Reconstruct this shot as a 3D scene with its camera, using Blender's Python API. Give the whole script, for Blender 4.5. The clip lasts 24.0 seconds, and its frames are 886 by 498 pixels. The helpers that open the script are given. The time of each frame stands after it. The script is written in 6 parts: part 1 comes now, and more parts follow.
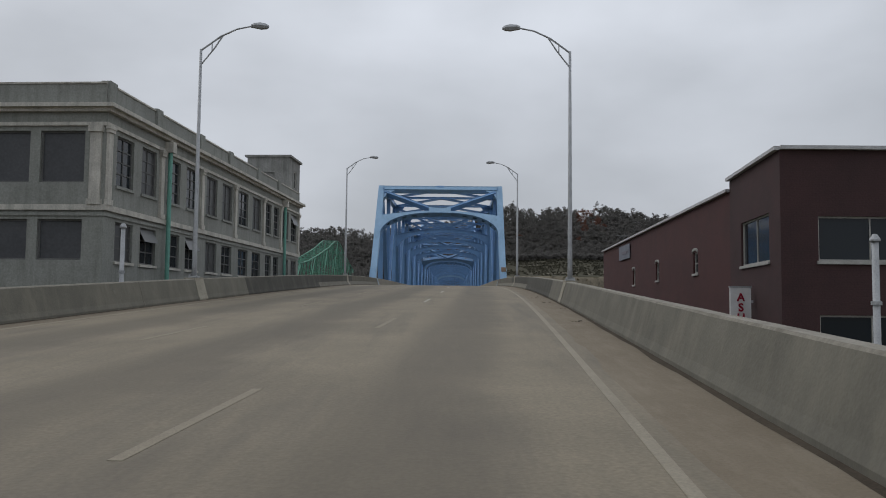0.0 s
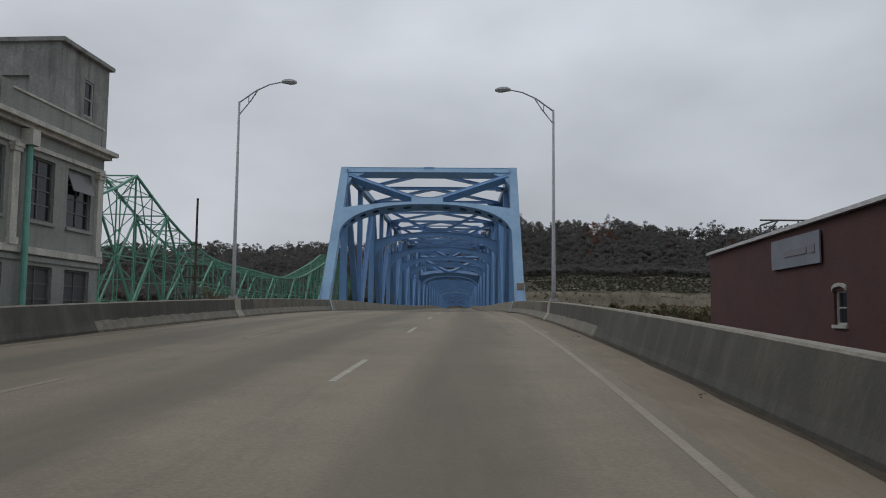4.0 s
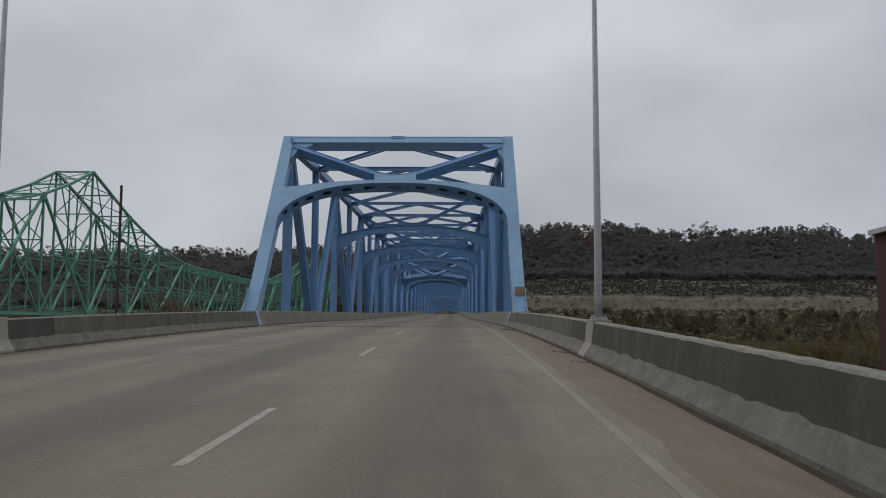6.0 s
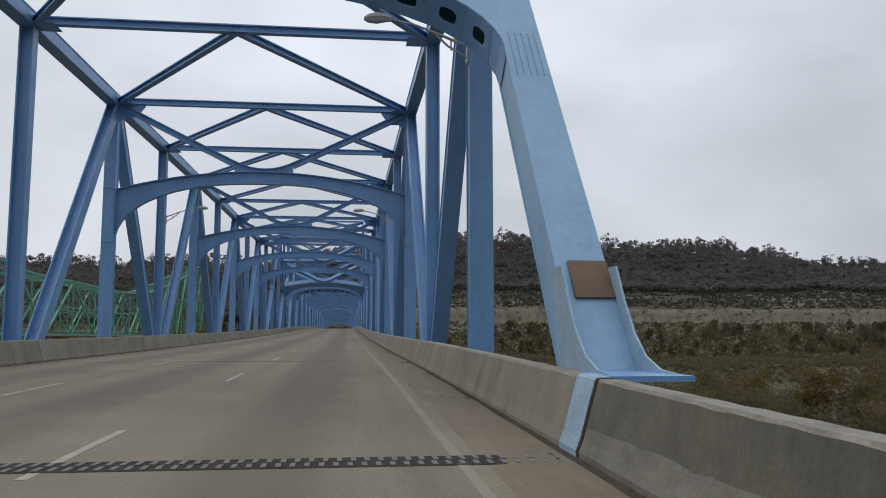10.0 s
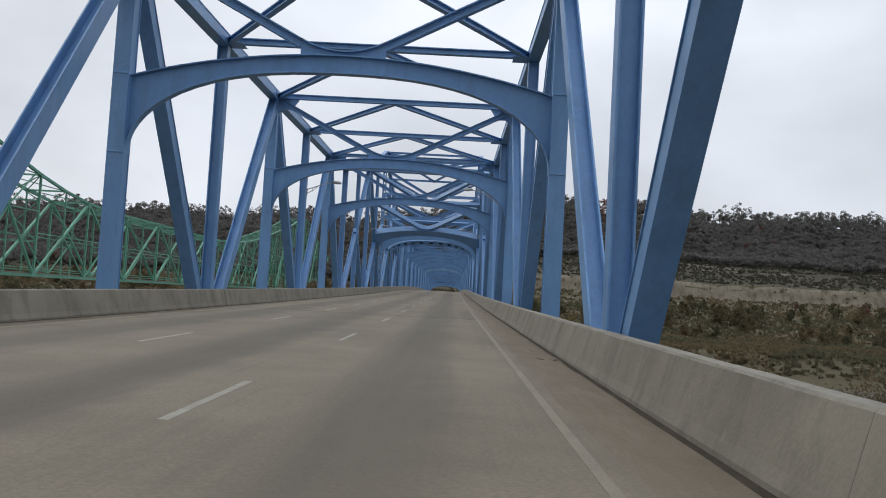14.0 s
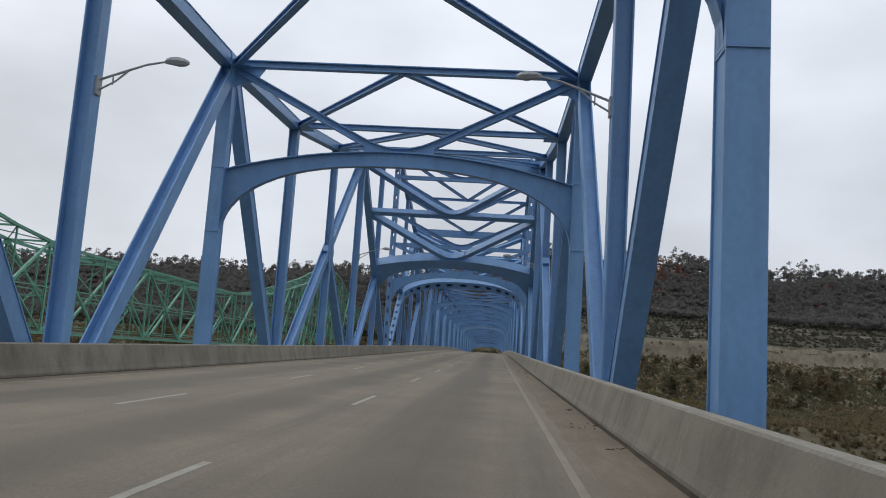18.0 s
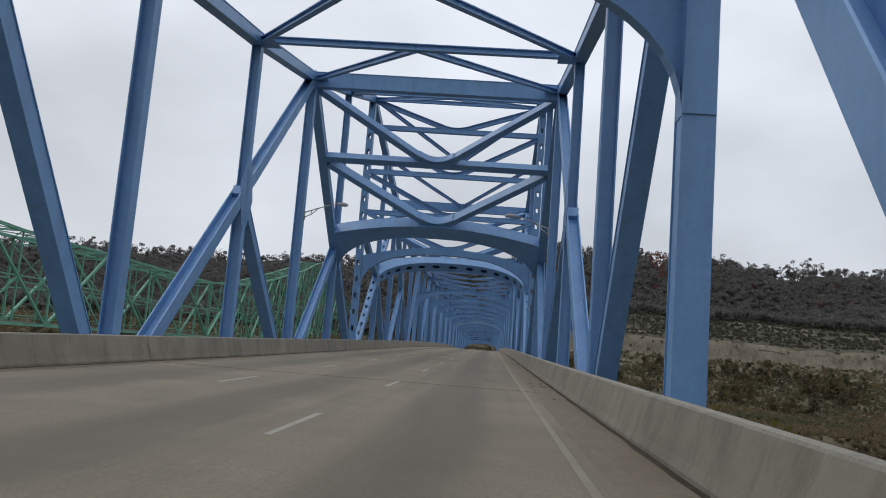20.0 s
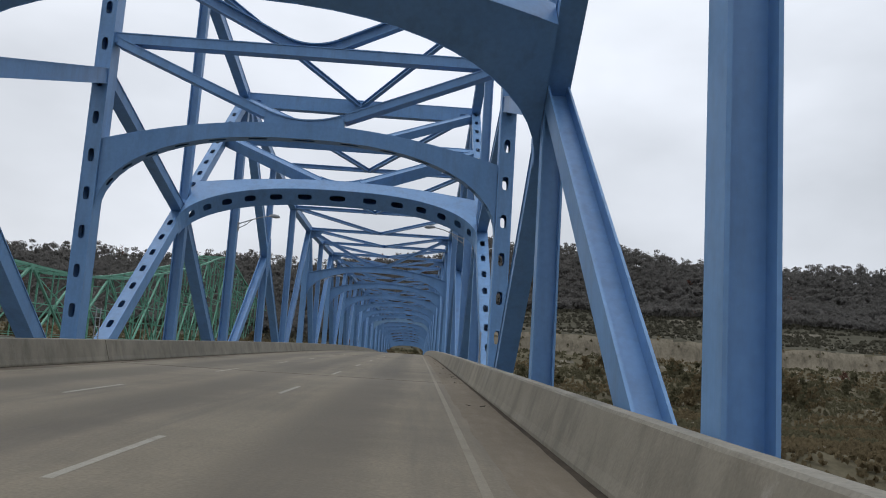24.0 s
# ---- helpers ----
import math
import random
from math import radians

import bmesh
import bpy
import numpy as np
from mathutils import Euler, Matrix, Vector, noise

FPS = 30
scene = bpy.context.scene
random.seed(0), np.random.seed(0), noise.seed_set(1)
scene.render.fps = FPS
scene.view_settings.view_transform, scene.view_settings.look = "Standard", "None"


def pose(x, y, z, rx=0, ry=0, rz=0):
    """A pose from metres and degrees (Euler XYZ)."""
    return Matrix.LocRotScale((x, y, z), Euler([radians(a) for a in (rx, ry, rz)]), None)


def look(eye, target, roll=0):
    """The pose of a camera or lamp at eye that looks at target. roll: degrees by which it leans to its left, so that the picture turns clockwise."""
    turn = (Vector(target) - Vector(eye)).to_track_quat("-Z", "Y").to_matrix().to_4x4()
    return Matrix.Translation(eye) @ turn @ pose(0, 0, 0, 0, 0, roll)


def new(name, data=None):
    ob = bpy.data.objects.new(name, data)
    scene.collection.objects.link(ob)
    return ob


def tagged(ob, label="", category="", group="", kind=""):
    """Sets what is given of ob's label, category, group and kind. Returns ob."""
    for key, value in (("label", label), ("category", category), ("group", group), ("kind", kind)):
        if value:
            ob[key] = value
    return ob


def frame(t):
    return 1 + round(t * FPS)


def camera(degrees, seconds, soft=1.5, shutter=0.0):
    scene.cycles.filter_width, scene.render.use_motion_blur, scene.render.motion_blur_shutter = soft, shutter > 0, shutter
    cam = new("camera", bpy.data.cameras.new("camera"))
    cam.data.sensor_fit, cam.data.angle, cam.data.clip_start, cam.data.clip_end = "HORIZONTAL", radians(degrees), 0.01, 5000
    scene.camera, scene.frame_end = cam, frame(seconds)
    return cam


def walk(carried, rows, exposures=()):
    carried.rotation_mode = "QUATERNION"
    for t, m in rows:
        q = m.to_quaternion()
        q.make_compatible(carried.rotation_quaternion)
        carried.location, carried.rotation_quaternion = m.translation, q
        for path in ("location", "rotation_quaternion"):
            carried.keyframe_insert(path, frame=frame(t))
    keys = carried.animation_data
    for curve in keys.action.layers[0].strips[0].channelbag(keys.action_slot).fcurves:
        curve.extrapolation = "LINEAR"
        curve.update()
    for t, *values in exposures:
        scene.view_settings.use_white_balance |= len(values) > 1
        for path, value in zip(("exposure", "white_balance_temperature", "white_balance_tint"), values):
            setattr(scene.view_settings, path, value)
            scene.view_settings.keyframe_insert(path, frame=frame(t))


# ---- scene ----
# A blue steel through-truss road bridge over a wide river, its concrete approach
# between town buildings, an older green truss bridge alongside, wooded hills.

# ---------------------------------------------------------------- camera
cam = camera(57.17, 24.0, soft=1.0)
PATH = [
    (0.0, 1.699, 6.810, 0.704, 0.79, 3.86, -0.60),
    (0.5, 1.829, 10.326, 0.886, 1.45, 3.34, -0.25),
    (1.0, 1.963, 13.906, 1.040, 1.13, 3.52, -1.01),
    (1.5, 2.103, 17.615, 1.219, 1.10, 3.46, -0.99),
    (2.0, 2.242, 21.407, 1.405, 1.12, 3.63, -1.15),
    (2.5, 2.373, 25.224, 1.579, 1.12, 3.99, -1.17),
    (4.5, 2.927, 41.553, 2.349, 1.20, 5.12, -0.33),
    (5.0, 3.094, 45.720, 2.550, 0.86, 5.27, -0.40),
    (5.5, 3.261, 49.912, 2.708, 0.73, 5.43, -0.42),
    (6.0, 3.420, 54.121, 2.880, 0.54, 5.23, -0.20),
    (6.5, 3.565, 58.375, 3.055, 0.46, 5.03, 0.06),
    (7.0, 3.695, 62.702, 3.202, 0.28, 5.07, -0.12),
    (7.5, 3.816, 67.116, 3.350, 0.25, 5.18, -0.39),
    (8.0, 3.928, 71.585, 3.488, -0.10, 5.07, -0.68),
    (8.5, 4.015, 76.073, 3.620, -2.45, 4.66, -0.56),
    (9.0, 4.082, 80.504, 3.737, -5.15, 5.22, -0.88),
    (9.5, 4.121, 84.922, 3.837, -7.00, 5.67, -0.20),
    (11.5, 3.777, 102.011, 4.155, -2.43, 7.11, -0.49),
    (12.0, 3.812, 106.598, 4.219, 0.12, 7.00, -1.83),
    (12.5, 3.868, 111.212, 4.291, 1.30, 5.01, -0.96),
    (13.0, 3.922, 115.871, 4.324, 1.27, 3.71, -2.72),
    (13.5, 3.944, 120.573, 4.389, 0.98, 2.87, -3.87),
    (14.0, 3.968, 125.306, 4.424, 0.67, 3.46, -3.14),
    (14.5, 4.027, 130.068, 4.470, 0.34, 3.50, -1.64),
    (15.0, 4.091, 134.916, 4.514, -0.10, 3.11, -2.29),
    (15.5, 4.149, 139.896, 4.572, 1.36, 3.13, -3.39),
    (16.0, 4.197, 144.870, 4.631, 2.05, 4.51, -4.23),
    (16.5, 4.228, 149.739, 4.680, 2.75, 5.66, -3.90),
    (17.0, 4.243, 154.520, 4.731, 3.32, 6.95, -3.45),
    (17.5, 4.264, 159.296, 4.800, 3.65, 7.60, -3.70),
    (19.5, 4.102, 178.190, 5.059, 3.45, 7.16, -3.84),
    (20.0, 4.074, 182.996, 5.124, 3.25, 7.30, -4.44),
    (20.5, 4.052, 187.790, 5.198, 2.91, 7.93, -4.59),
    (21.0, 4.045, 192.617, 5.268, 2.69, 7.31, -3.76),
    (21.5, 4.057, 197.500, 5.343, 1.76, 6.53, -1.94),
    (22.0, 4.094, 202.435, 5.403, 0.58, 5.78, -1.86),
    (22.5, 4.158, 207.419, 5.497, -0.49, 5.53, -1.40),
    (23.0, 4.244, 212.400, 5.568, -0.66, 6.12, -1.70),
    (23.5, 4.344, 217.375, 5.654, -1.06, 8.57, -2.82),
    (24.0, 4.444, 222.446, 5.735, -1.87, 7.80, -3.64),
]
EXPOSURES = [(0.0, -0.28), (2.5, -0.26), (5.0, -0.50), (6.5, -0.46), (8.0, -0.34), (9.5, -0.1), (12.0, 0.06), (13.5, 0.13), (15.0, 0.2), (17.0, 0.1), (20.0, -0.01), (21.0, -0.05), (23.0, 0.17), (24.0, 0.13)]
walk(cam, [(t, pose(x, y, z, 90 + pitch, roll, yaw)) for t, x, y, z, yaw, pitch, roll in PATH], EXPOSURES)

# ---------------------------------------------------------------- sky and light
world = bpy.data.worlds.new("overcast_sky")
scene.world = world
world.use_nodes = True
wn, wl = world.node_tree.nodes, world.node_tree.links
wn.clear()
w_out = wn.new("ShaderNodeOutputWorld")
w_bg = wn.new("ShaderNodeBackground")
w_sky = wn.new("ShaderNodeTexSky")
w_sky.sky_type = 'NISHITA'
w_sky.sun_disc = False
w_sky.sun_elevation = radians(45)
w_sky.sun_rotation = radians(297)
w_sky.dust_density = 5.0
w_co = wn.new("ShaderNodeTexCoord")
w_map = wn.new("ShaderNodeMapping")
w_map.inputs["Scale"].default_value = (1.0, 1.0, 2.0)
w_n = wn.new("ShaderNodeTexNoise")
w_n.inputs["Scale"].default_value = 2.6
w_n.inputs["Detail"].default_value = 5
w_n.inputs["Roughness"].default_value = 0.45
w_ramp = wn.new("ShaderNodeValToRGB")
w_ramp.color_ramp.elements[0].position = 0.30
w_ramp.color_ramp.elements[0].color = (0.476, 0.506, 0.552, 1)
w_ramp.color_ramp.elements[1].position = 0.72
w_ramp.color_ramp.elements[1].color = (0.745, 0.785, 0.858, 1)
w_skys = wn.new("ShaderNodeMixRGB")
w_skys.blend_type = 'MULTIPLY'
w_skys.inputs[0].default_value = 1.0
w_skys.inputs[2].default_value = (0.10, 0.10, 0.10, 1)
w_mix = wn.new("ShaderNodeMixRGB")
w_mix.inputs[0].default_value = 0.92
wl.new(w_co.outputs["Generated"], w_map.inputs["Vector"])
wl.new(w_map.outputs["Vector"], w_n.inputs["Vector"])
wl.new(w_n.outputs["Fac"], w_ramp.inputs["Fac"])
wl.new(w_sky.outputs["Color"], w_skys.inputs[1])
wl.new(w_skys.outputs["Color"], w_mix.inputs[1])
w_sep = wn.new("ShaderNodeSeparateXYZ")
w_lift = wn.new("ShaderNodeMath")
w_lift.operation = 'MULTIPLY_ADD'
w_lift.use_clamp = False
w_lift.inputs[1].default_value = 0.98
w_lift.inputs[2].default_value = 0.80
w_pos = wn.new("ShaderNodeMath")
w_pos.operation = 'MAXIMUM'
w_pos.inputs[1].default_value = 0.0
w_over = wn.new("ShaderNodeVectorMath")
w_over.operation = 'SCALE'
wl.new(w_co.outputs["Generated"], w_sep.inputs["Vector"])
wl.new(w_sep.outputs["Z"], w_pos.inputs[0])
wl.new(w_pos.outputs["Value"], w_lift.inputs[0])
wl.new(w_ramp.outputs["Color"], w_over.inputs[0])
w_dot = wn.new("ShaderNodeVectorMath")          # the cloud is brighter towards the hidden sun
w_dot.operation = 'DOT_PRODUCT'
w_dot.inputs[1].default_value = (0.04, 0.14, 0.0)
w_sum = wn.new("ShaderNodeMath")
w_sum.operation = 'ADD'
wl.new(w_co.outputs["Generated"], w_dot.inputs[0])
wl.new(w_lift.outputs["Value"], w_sum.inputs[0])
wl.new(w_dot.outputs["Value"], w_sum.inputs[1])
wl.new(w_sum.outputs["Value"], w_over.inputs["Scale"])
wl.new(w_over.outputs["Vector"], w_mix.inputs[2])
wl.new(w_mix.outputs["Color"], w_bg.inputs["Color"])
w_bg.inputs["Strength"].default_value = 1.0
wl.new(w_bg.outputs["Background"], w_out.inputs["Surface"])

sun_data = bpy.data.lights.new("sun", 'SUN')
sun_data.energy = 0.45
sun_data.angle = radians(35)
sun_data.color = (1.0, 0.97, 0.93)
sun = new("sun", sun_data)
sun.matrix_world = look((-40, 20, 45), (0, 0, 0))

# ---------------------------------------------------------------- materials
def material(name, base, second=None, rough=0.7, metal=0.0, scale=3.0, fine=40.0, bump=0.15, contrast=0.5,
             streak=None, streak_scale=(1.5, 1.5, 0.15), streak_amount=0.35, vary=0.0, spec=0.5, grain_amount=0.35, patches=None, bands=None):
    """Painted or mineral surface: base colour, a second colour in broad blotches, fine grain, optional dirt streaks."""
    m = bpy.data.materials.new(name)
    m.use_nodes = True
    n, l = m.node_tree.nodes, m.node_tree.links
    b = n["Principled BSDF"]
    second = second or tuple(c * 0.75 for c in base)
    tc = n.new("ShaderNodeTexCoord")
    big = n.new("ShaderNodeTexNoise")
    big.inputs["Scale"].default_value = scale
    big.inputs["Detail"].default_value = 6
    big.inputs["Roughness"].default_value = 0.65
    l.new(tc.outputs["Object"], big.inputs["Vector"])
    r = n.new("ShaderNodeValToRGB")
    r.color_ramp.elements[0].position = 0.5 - 0.5 * contrast * 0.6
    r.color_ramp.elements[1].position = 0.5 + 0.5 * contrast * 0.6
    r.color_ramp.elements[0].color = (*second, 1)
    r.color_ramp.elements[1].color = (*base, 1)
    l.new(big.outputs["Fac"], r.inputs["Fac"])
    col = r.outputs["Color"]
    small = n.new("ShaderNodeTexNoise")
    small.inputs["Scale"].default_value = fine
    small.inputs["Detail"].default_value = 3
    l.new(tc.outputs["Object"], small.inputs["Vector"])
    grain = n.new("ShaderNodeMixRGB")
    grain.blend_type = 'OVERLAY'
    grain.inputs[0].default_value = grain_amount
    l.new(col, grain.inputs[1])
    l.new(small.outputs["Fac"], grain.inputs[2])
    col = grain.outputs["Color"]
    if streak:
        mp = n.new("ShaderNodeMapping")
        mp.inputs["Scale"].default_value = streak_scale
        l.new(tc.outputs["Object"], mp.inputs["Vector"])
        sn = n.new("ShaderNodeTexNoise")
        sn.inputs["Scale"].default_value = 2.0
        sn.inputs["Detail"].default_value = 8
        sn.inputs["Roughness"].default_value = 0.7
        l.new(mp.outputs["Vector"], sn.inputs["Vector"])
        sr = n.new("ShaderNodeValToRGB")
        sr.color_ramp.elements[0].position = 0.48
        sr.color_ramp.elements[1].position = 0.72
        sr.color_ramp.elements[0].color = (0, 0, 0, 1)
        sr.color_ramp.elements[1].color = (streak_amount,) * 3 + (1,)
        l.new(sn.outputs["Fac"], sr.inputs["Fac"])
        mx = n.new("ShaderNodeMixRGB")
        l.new(sr.outputs["Color"], mx.inputs[0])
        l.new(col, mx.inputs[1])
        mx.inputs[2].default_value = (*streak, 1)
        col = mx.outputs["Color"]
    if patches:                                     # (colour, scale, threshold, amount): ragged worn or repaired spots
        pn = n.new("ShaderNodeTexNoise")
        pn.inputs["Scale"].default_value = patches[1]
        pn.inputs["Detail"].default_value = 10
        pn.inputs["Roughness"].default_value = 0.75
        l.new(tc.outputs["Object"], pn.inputs["Vector"])
        pr = n.new("ShaderNodeValToRGB")
        pr.color_ramp.elements[0].position = patches[2]
        pr.color_ramp.elements[1].position = patches[2] + 0.07
        pr.color_ramp.elements[0].color = (0, 0, 0, 1)
        pr.color_ramp.elements[1].color = (patches[3],) * 3 + (1,)
        l.new(pn.outputs["Fac"], pr.inputs["Fac"])
        pm = n.new("ShaderNodeMixRGB")
        l.new(pr.outputs["Color"], pm.inputs[0])
        l.new(col, pm.inputs[1])
        pm.inputs[2].default_value = (*patches[0], 1)
        col = pm.outputs["Color"]
    if bands:                                       # (lane width, phase, colour, amount): oil and tyre bands along the lanes
        at = n.new("ShaderNodeAttribute")
        at.attribute_name = "across"
        wob = n.new("ShaderNodeMath")
        wob.operation = 'MULTIPLY_ADD'
        wob.inputs[1].default_value = 0.9
        l.new(big.outputs["Fac"], wob.inputs[0])
        l.new(at.outputs["Fac"], wob.inputs[2])
        ph = n.new("ShaderNodeMath")
        ph.operation = 'MULTIPLY_ADD'
        ph.inputs[1].default_value = 2 * math.pi / bands[0]
        ph.inputs[2].default_value = bands[1]
        l.new(wob.outputs["Value"], ph.inputs[0])
        co = n.new("ShaderNodeMath")
        co.operation = 'COSINE'
        l.new(ph.outputs["Value"], co.inputs[0])
        br = n.new("ShaderNodeMapRange")
        br.interpolation_type = 'SMOOTHSTEP'
        br.inputs["From Min"].default_value = -0.3
        br.inputs["From Max"].default_value = 1.0
        br.inputs["To Max"].default_value = bands[3]
        l.new(co.outputs["Value"], br.inputs["Value"])
        bm_ = n.new("ShaderNodeMixRGB")
        l.new(br.outputs["Result"], bm_.inputs[0])
        l.new(col, bm_.inputs[1])
        bm_.inputs[2].default_value = (*bands[2], 1)
        col = bm_.outputs["Color"]
    if vary:
        oi = n.new("ShaderNodeObjectInfo")
        mr = n.new("ShaderNodeMapRange")
        mr.inputs["To Min"].default_value = 1 - vary
        mr.inputs["To Max"].default_value = 1 + vary
        l.new(oi.outputs["Random"], mr.inputs["Value"])
        hv = n.new("ShaderNodeHueSaturation")
        l.new(mr.outputs["Result"], hv.inputs["Value"])
        l.new(col, hv.inputs["Color"])
        col = hv.outputs["Color"]
    l.new(col, b.inputs["Base Color"])
    b.inputs["Roughness"].default_value = rough
    b.inputs["Metallic"].default_value = metal
    b.inputs["Specular IOR Level"].default_value = spec
    bp = n.new("ShaderNodeBump")
    bp.inputs["Strength"].default_value = bump
    bp.inputs["Distance"].default_value = 0.02
    l.new(small.outputs["Fac"], bp.inputs["Height"])
    l.new(bp.outputs["Normal"], b.inputs["Normal"])
    return m


def glass_material(name, base=(0.02, 0.025, 0.03), rough=0.08):
    m = bpy.data.materials.new(name)
    m.use_nodes = True
    b = m.node_tree.nodes["Principled BSDF"]
    b.inputs["Base Color"].default_value = (*base, 1)
    b.inputs["Roughness"].default_value = rough
    b.inputs["Specular IOR Level"].default_value = 0.3
    return m


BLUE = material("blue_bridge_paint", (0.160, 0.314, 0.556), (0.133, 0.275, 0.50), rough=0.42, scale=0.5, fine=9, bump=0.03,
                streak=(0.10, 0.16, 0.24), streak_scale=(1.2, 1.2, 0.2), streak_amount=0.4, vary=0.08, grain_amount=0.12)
GREEN = material("green_bridge_paint", (0.138, 0.352, 0.252), (0.104, 0.282, 0.2), rough=0.6, scale=0.5, fine=8, bump=0.05,
                 streak=(0.10, 0.12, 0.08), streak_amount=0.35, vary=0.08, grain_amount=0.15)
# lighter blue of the first portal; on arch 31 it stands in for sunlight
LIGHTBLUE = material("light_blue_paint", (0.255, 0.415, 0.585), (0.215, 0.365, 0.53), rough=0.45, scale=0.5, fine=9, bump=0.03,
                 streak=(0.13, 0.20, 0.28), streak_scale=(1.2, 1.2, 0.2), streak_amount=0.35, vary=0.05, grain_amount=0.12)
ROAD = material("road_concrete", (0.216, 0.182, 0.127), (0.170, 0.143, 0.100), rough=0.85, scale=0.35, fine=25, bump=0.2,
                streak=(0.09, 0.078, 0.062), streak_scale=(0.45, 0.012, 1.0), streak_amount=0.6,
                bands=(3.7, -0.35, (0.085, 0.072, 0.053), 0.55), patches=((0.26, 0.235, 0.19), 0.5, 0.66, 0.5))
GUTTER = material("gutter_dirt", (0.150, 0.118, 0.080), (0.196, 0.162, 0.115), rough=1.0, scale=0.9, fine=30, bump=0.4, contrast=0.9, grain_amount=0.2,
                  streak=(0.25, 0.215, 0.16), streak_scale=(2.5, 0.4, 1.0), streak_amount=0.5)
BARRIER = material("barrier_concrete", (0.264, 0.238, 0.186), (0.186, 0.167, 0.129), rough=0.9, contrast=0.6, grain_amount=0.12, scale=0.6, fine=22, bump=0.3,
                   streak=(0.085, 0.072, 0.052), streak_scale=(0.7, 0.7, 0.22), streak_amount=0.6, vary=0.03,
                   patches=((0.36, 0.33, 0.28), 0.9, 0.64, 0.6))
OLDBARRIER = material("old_barrier_concrete", (0.170, 0.157, 0.122), (0.088, 0.082, 0.063), rough=0.95, contrast=0.7, grain_amount=0.2, scale=1.1, fine=22, bump=0.4,
                      streak=(0.06, 0.054, 0.042), streak_scale=(0.9, 0.9, 0.2), streak_amount=0.75, vary=0.03,
                      patches=((0.34, 0.31, 0.25), 1.1, 0.64, 0.7))
# darker concrete for the barriers from about y 38 to 70
DARKBARRIER = material("dark_barrier_concrete", (0.080, 0.076, 0.062), (0.052, 0.050, 0.042), rough=0.95, contrast=0.7, grain_amount=0.15, scale=0.8, fine=22, bump=0.3,
                       streak=(0.13, 0.122, 0.10), streak_scale=(0.9, 0.9, 0.2), streak_amount=0.6, vary=0.03)
GREYBARRIER = material("grey_barrier_concrete", (0.175, 0.165, 0.132), (0.115, 0.109, 0.088), rough=0.95, contrast=0.7, grain_amount=0.15, scale=0.8, fine=22, bump=0.3,
                       streak=(0.24, 0.22, 0.17), streak_scale=(0.9, 0.9, 0.2), streak_amount=0.5, vary=0.03, patches=((0.27, 0.25, 0.20), 1.3, 0.63, 0.6))
SPALLED = material("spalled_toe_concrete", (0.19, 0.175, 0.14), (0.115, 0.106, 0.083), rough=0.95, contrast=0.75, grain_amount=0.25, scale=1.6, fine=16, bump=0.6,
                   streak=(0.27, 0.255, 0.212), streak_scale=(2.2, 1.1, 2.2), streak_amount=0.6, patches=((0.09, 0.082, 0.064), 2.4, 0.60, 0.6))
# barrier tops and their inner bevel: paler than the faces below
ROUGHTOP = material("rough_pale_barrier_top", (0.28, 0.26, 0.217), (0.16, 0.145, 0.115), rough=0.95, contrast=0.8, grain_amount=0.3, scale=2.4, fine=18, bump=0.6,
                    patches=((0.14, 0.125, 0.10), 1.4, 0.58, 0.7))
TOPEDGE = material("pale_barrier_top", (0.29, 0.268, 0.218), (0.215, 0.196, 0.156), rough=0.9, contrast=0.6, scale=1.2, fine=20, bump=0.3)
SEAM = material("dark_joint_seam", (0.058, 0.047, 0.036), (0.085, 0.070, 0.052), rough=1.0, scale=2, spec=0.1)
EDGE = material("faded_edge_paint", (0.285, 0.252, 0.19), (0.20, 0.173, 0.126), rough=0.85, scale=1.3, fine=40, contrast=0.9)
WORNLINE = material("nearly_worn_off_paint", (0.245, 0.215, 0.158), (0.20, 0.172, 0.124), rough=0.85, scale=3, fine=50, contrast=0.9)
PAD = material("pale_pad_concrete", (0.35, 0.325, 0.26), (0.27, 0.248, 0.196), rough=0.9, contrast=0.6, scale=1.5, fine=20, bump=0.3)
LINE = material("worn_road_paint", (0.40, 0.375, 0.31), (0.25, 0.225, 0.178), rough=0.8, scale=4, fine=50, contrast=0.9)
STEEL = material("galvanised_steel", (0.40, 0.41, 0.42), (0.30, 0.31, 0.32), rough=0.5, metal=0.1, scale=2, fine=30, bump=0.05)
RUBBER = material("joint_seal", (0.058, 0.048, 0.038), rough=1.0, scale=5, spec=0.1)
RENDER = material("grey_render", (0.285, 0.292, 0.268), (0.235, 0.242, 0.22), rough=0.9, scale=0.5, fine=15, bump=0.2,
                  streak=(0.08, 0.08, 0.07), streak_scale=(1.5, 1.5, 0.12), streak_amount=0.4)
TRIM = material("pale_stone_trim", (0.58, 0.56, 0.50), (0.45, 0.43, 0.385), rough=0.85, scale=1.5, fine=20,
                streak=(0.10, 0.10, 0.09), streak_amount=0.5)
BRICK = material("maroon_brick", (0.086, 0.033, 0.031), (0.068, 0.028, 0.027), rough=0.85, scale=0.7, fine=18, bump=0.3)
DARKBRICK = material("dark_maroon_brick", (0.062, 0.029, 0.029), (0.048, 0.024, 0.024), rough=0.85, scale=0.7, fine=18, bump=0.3)
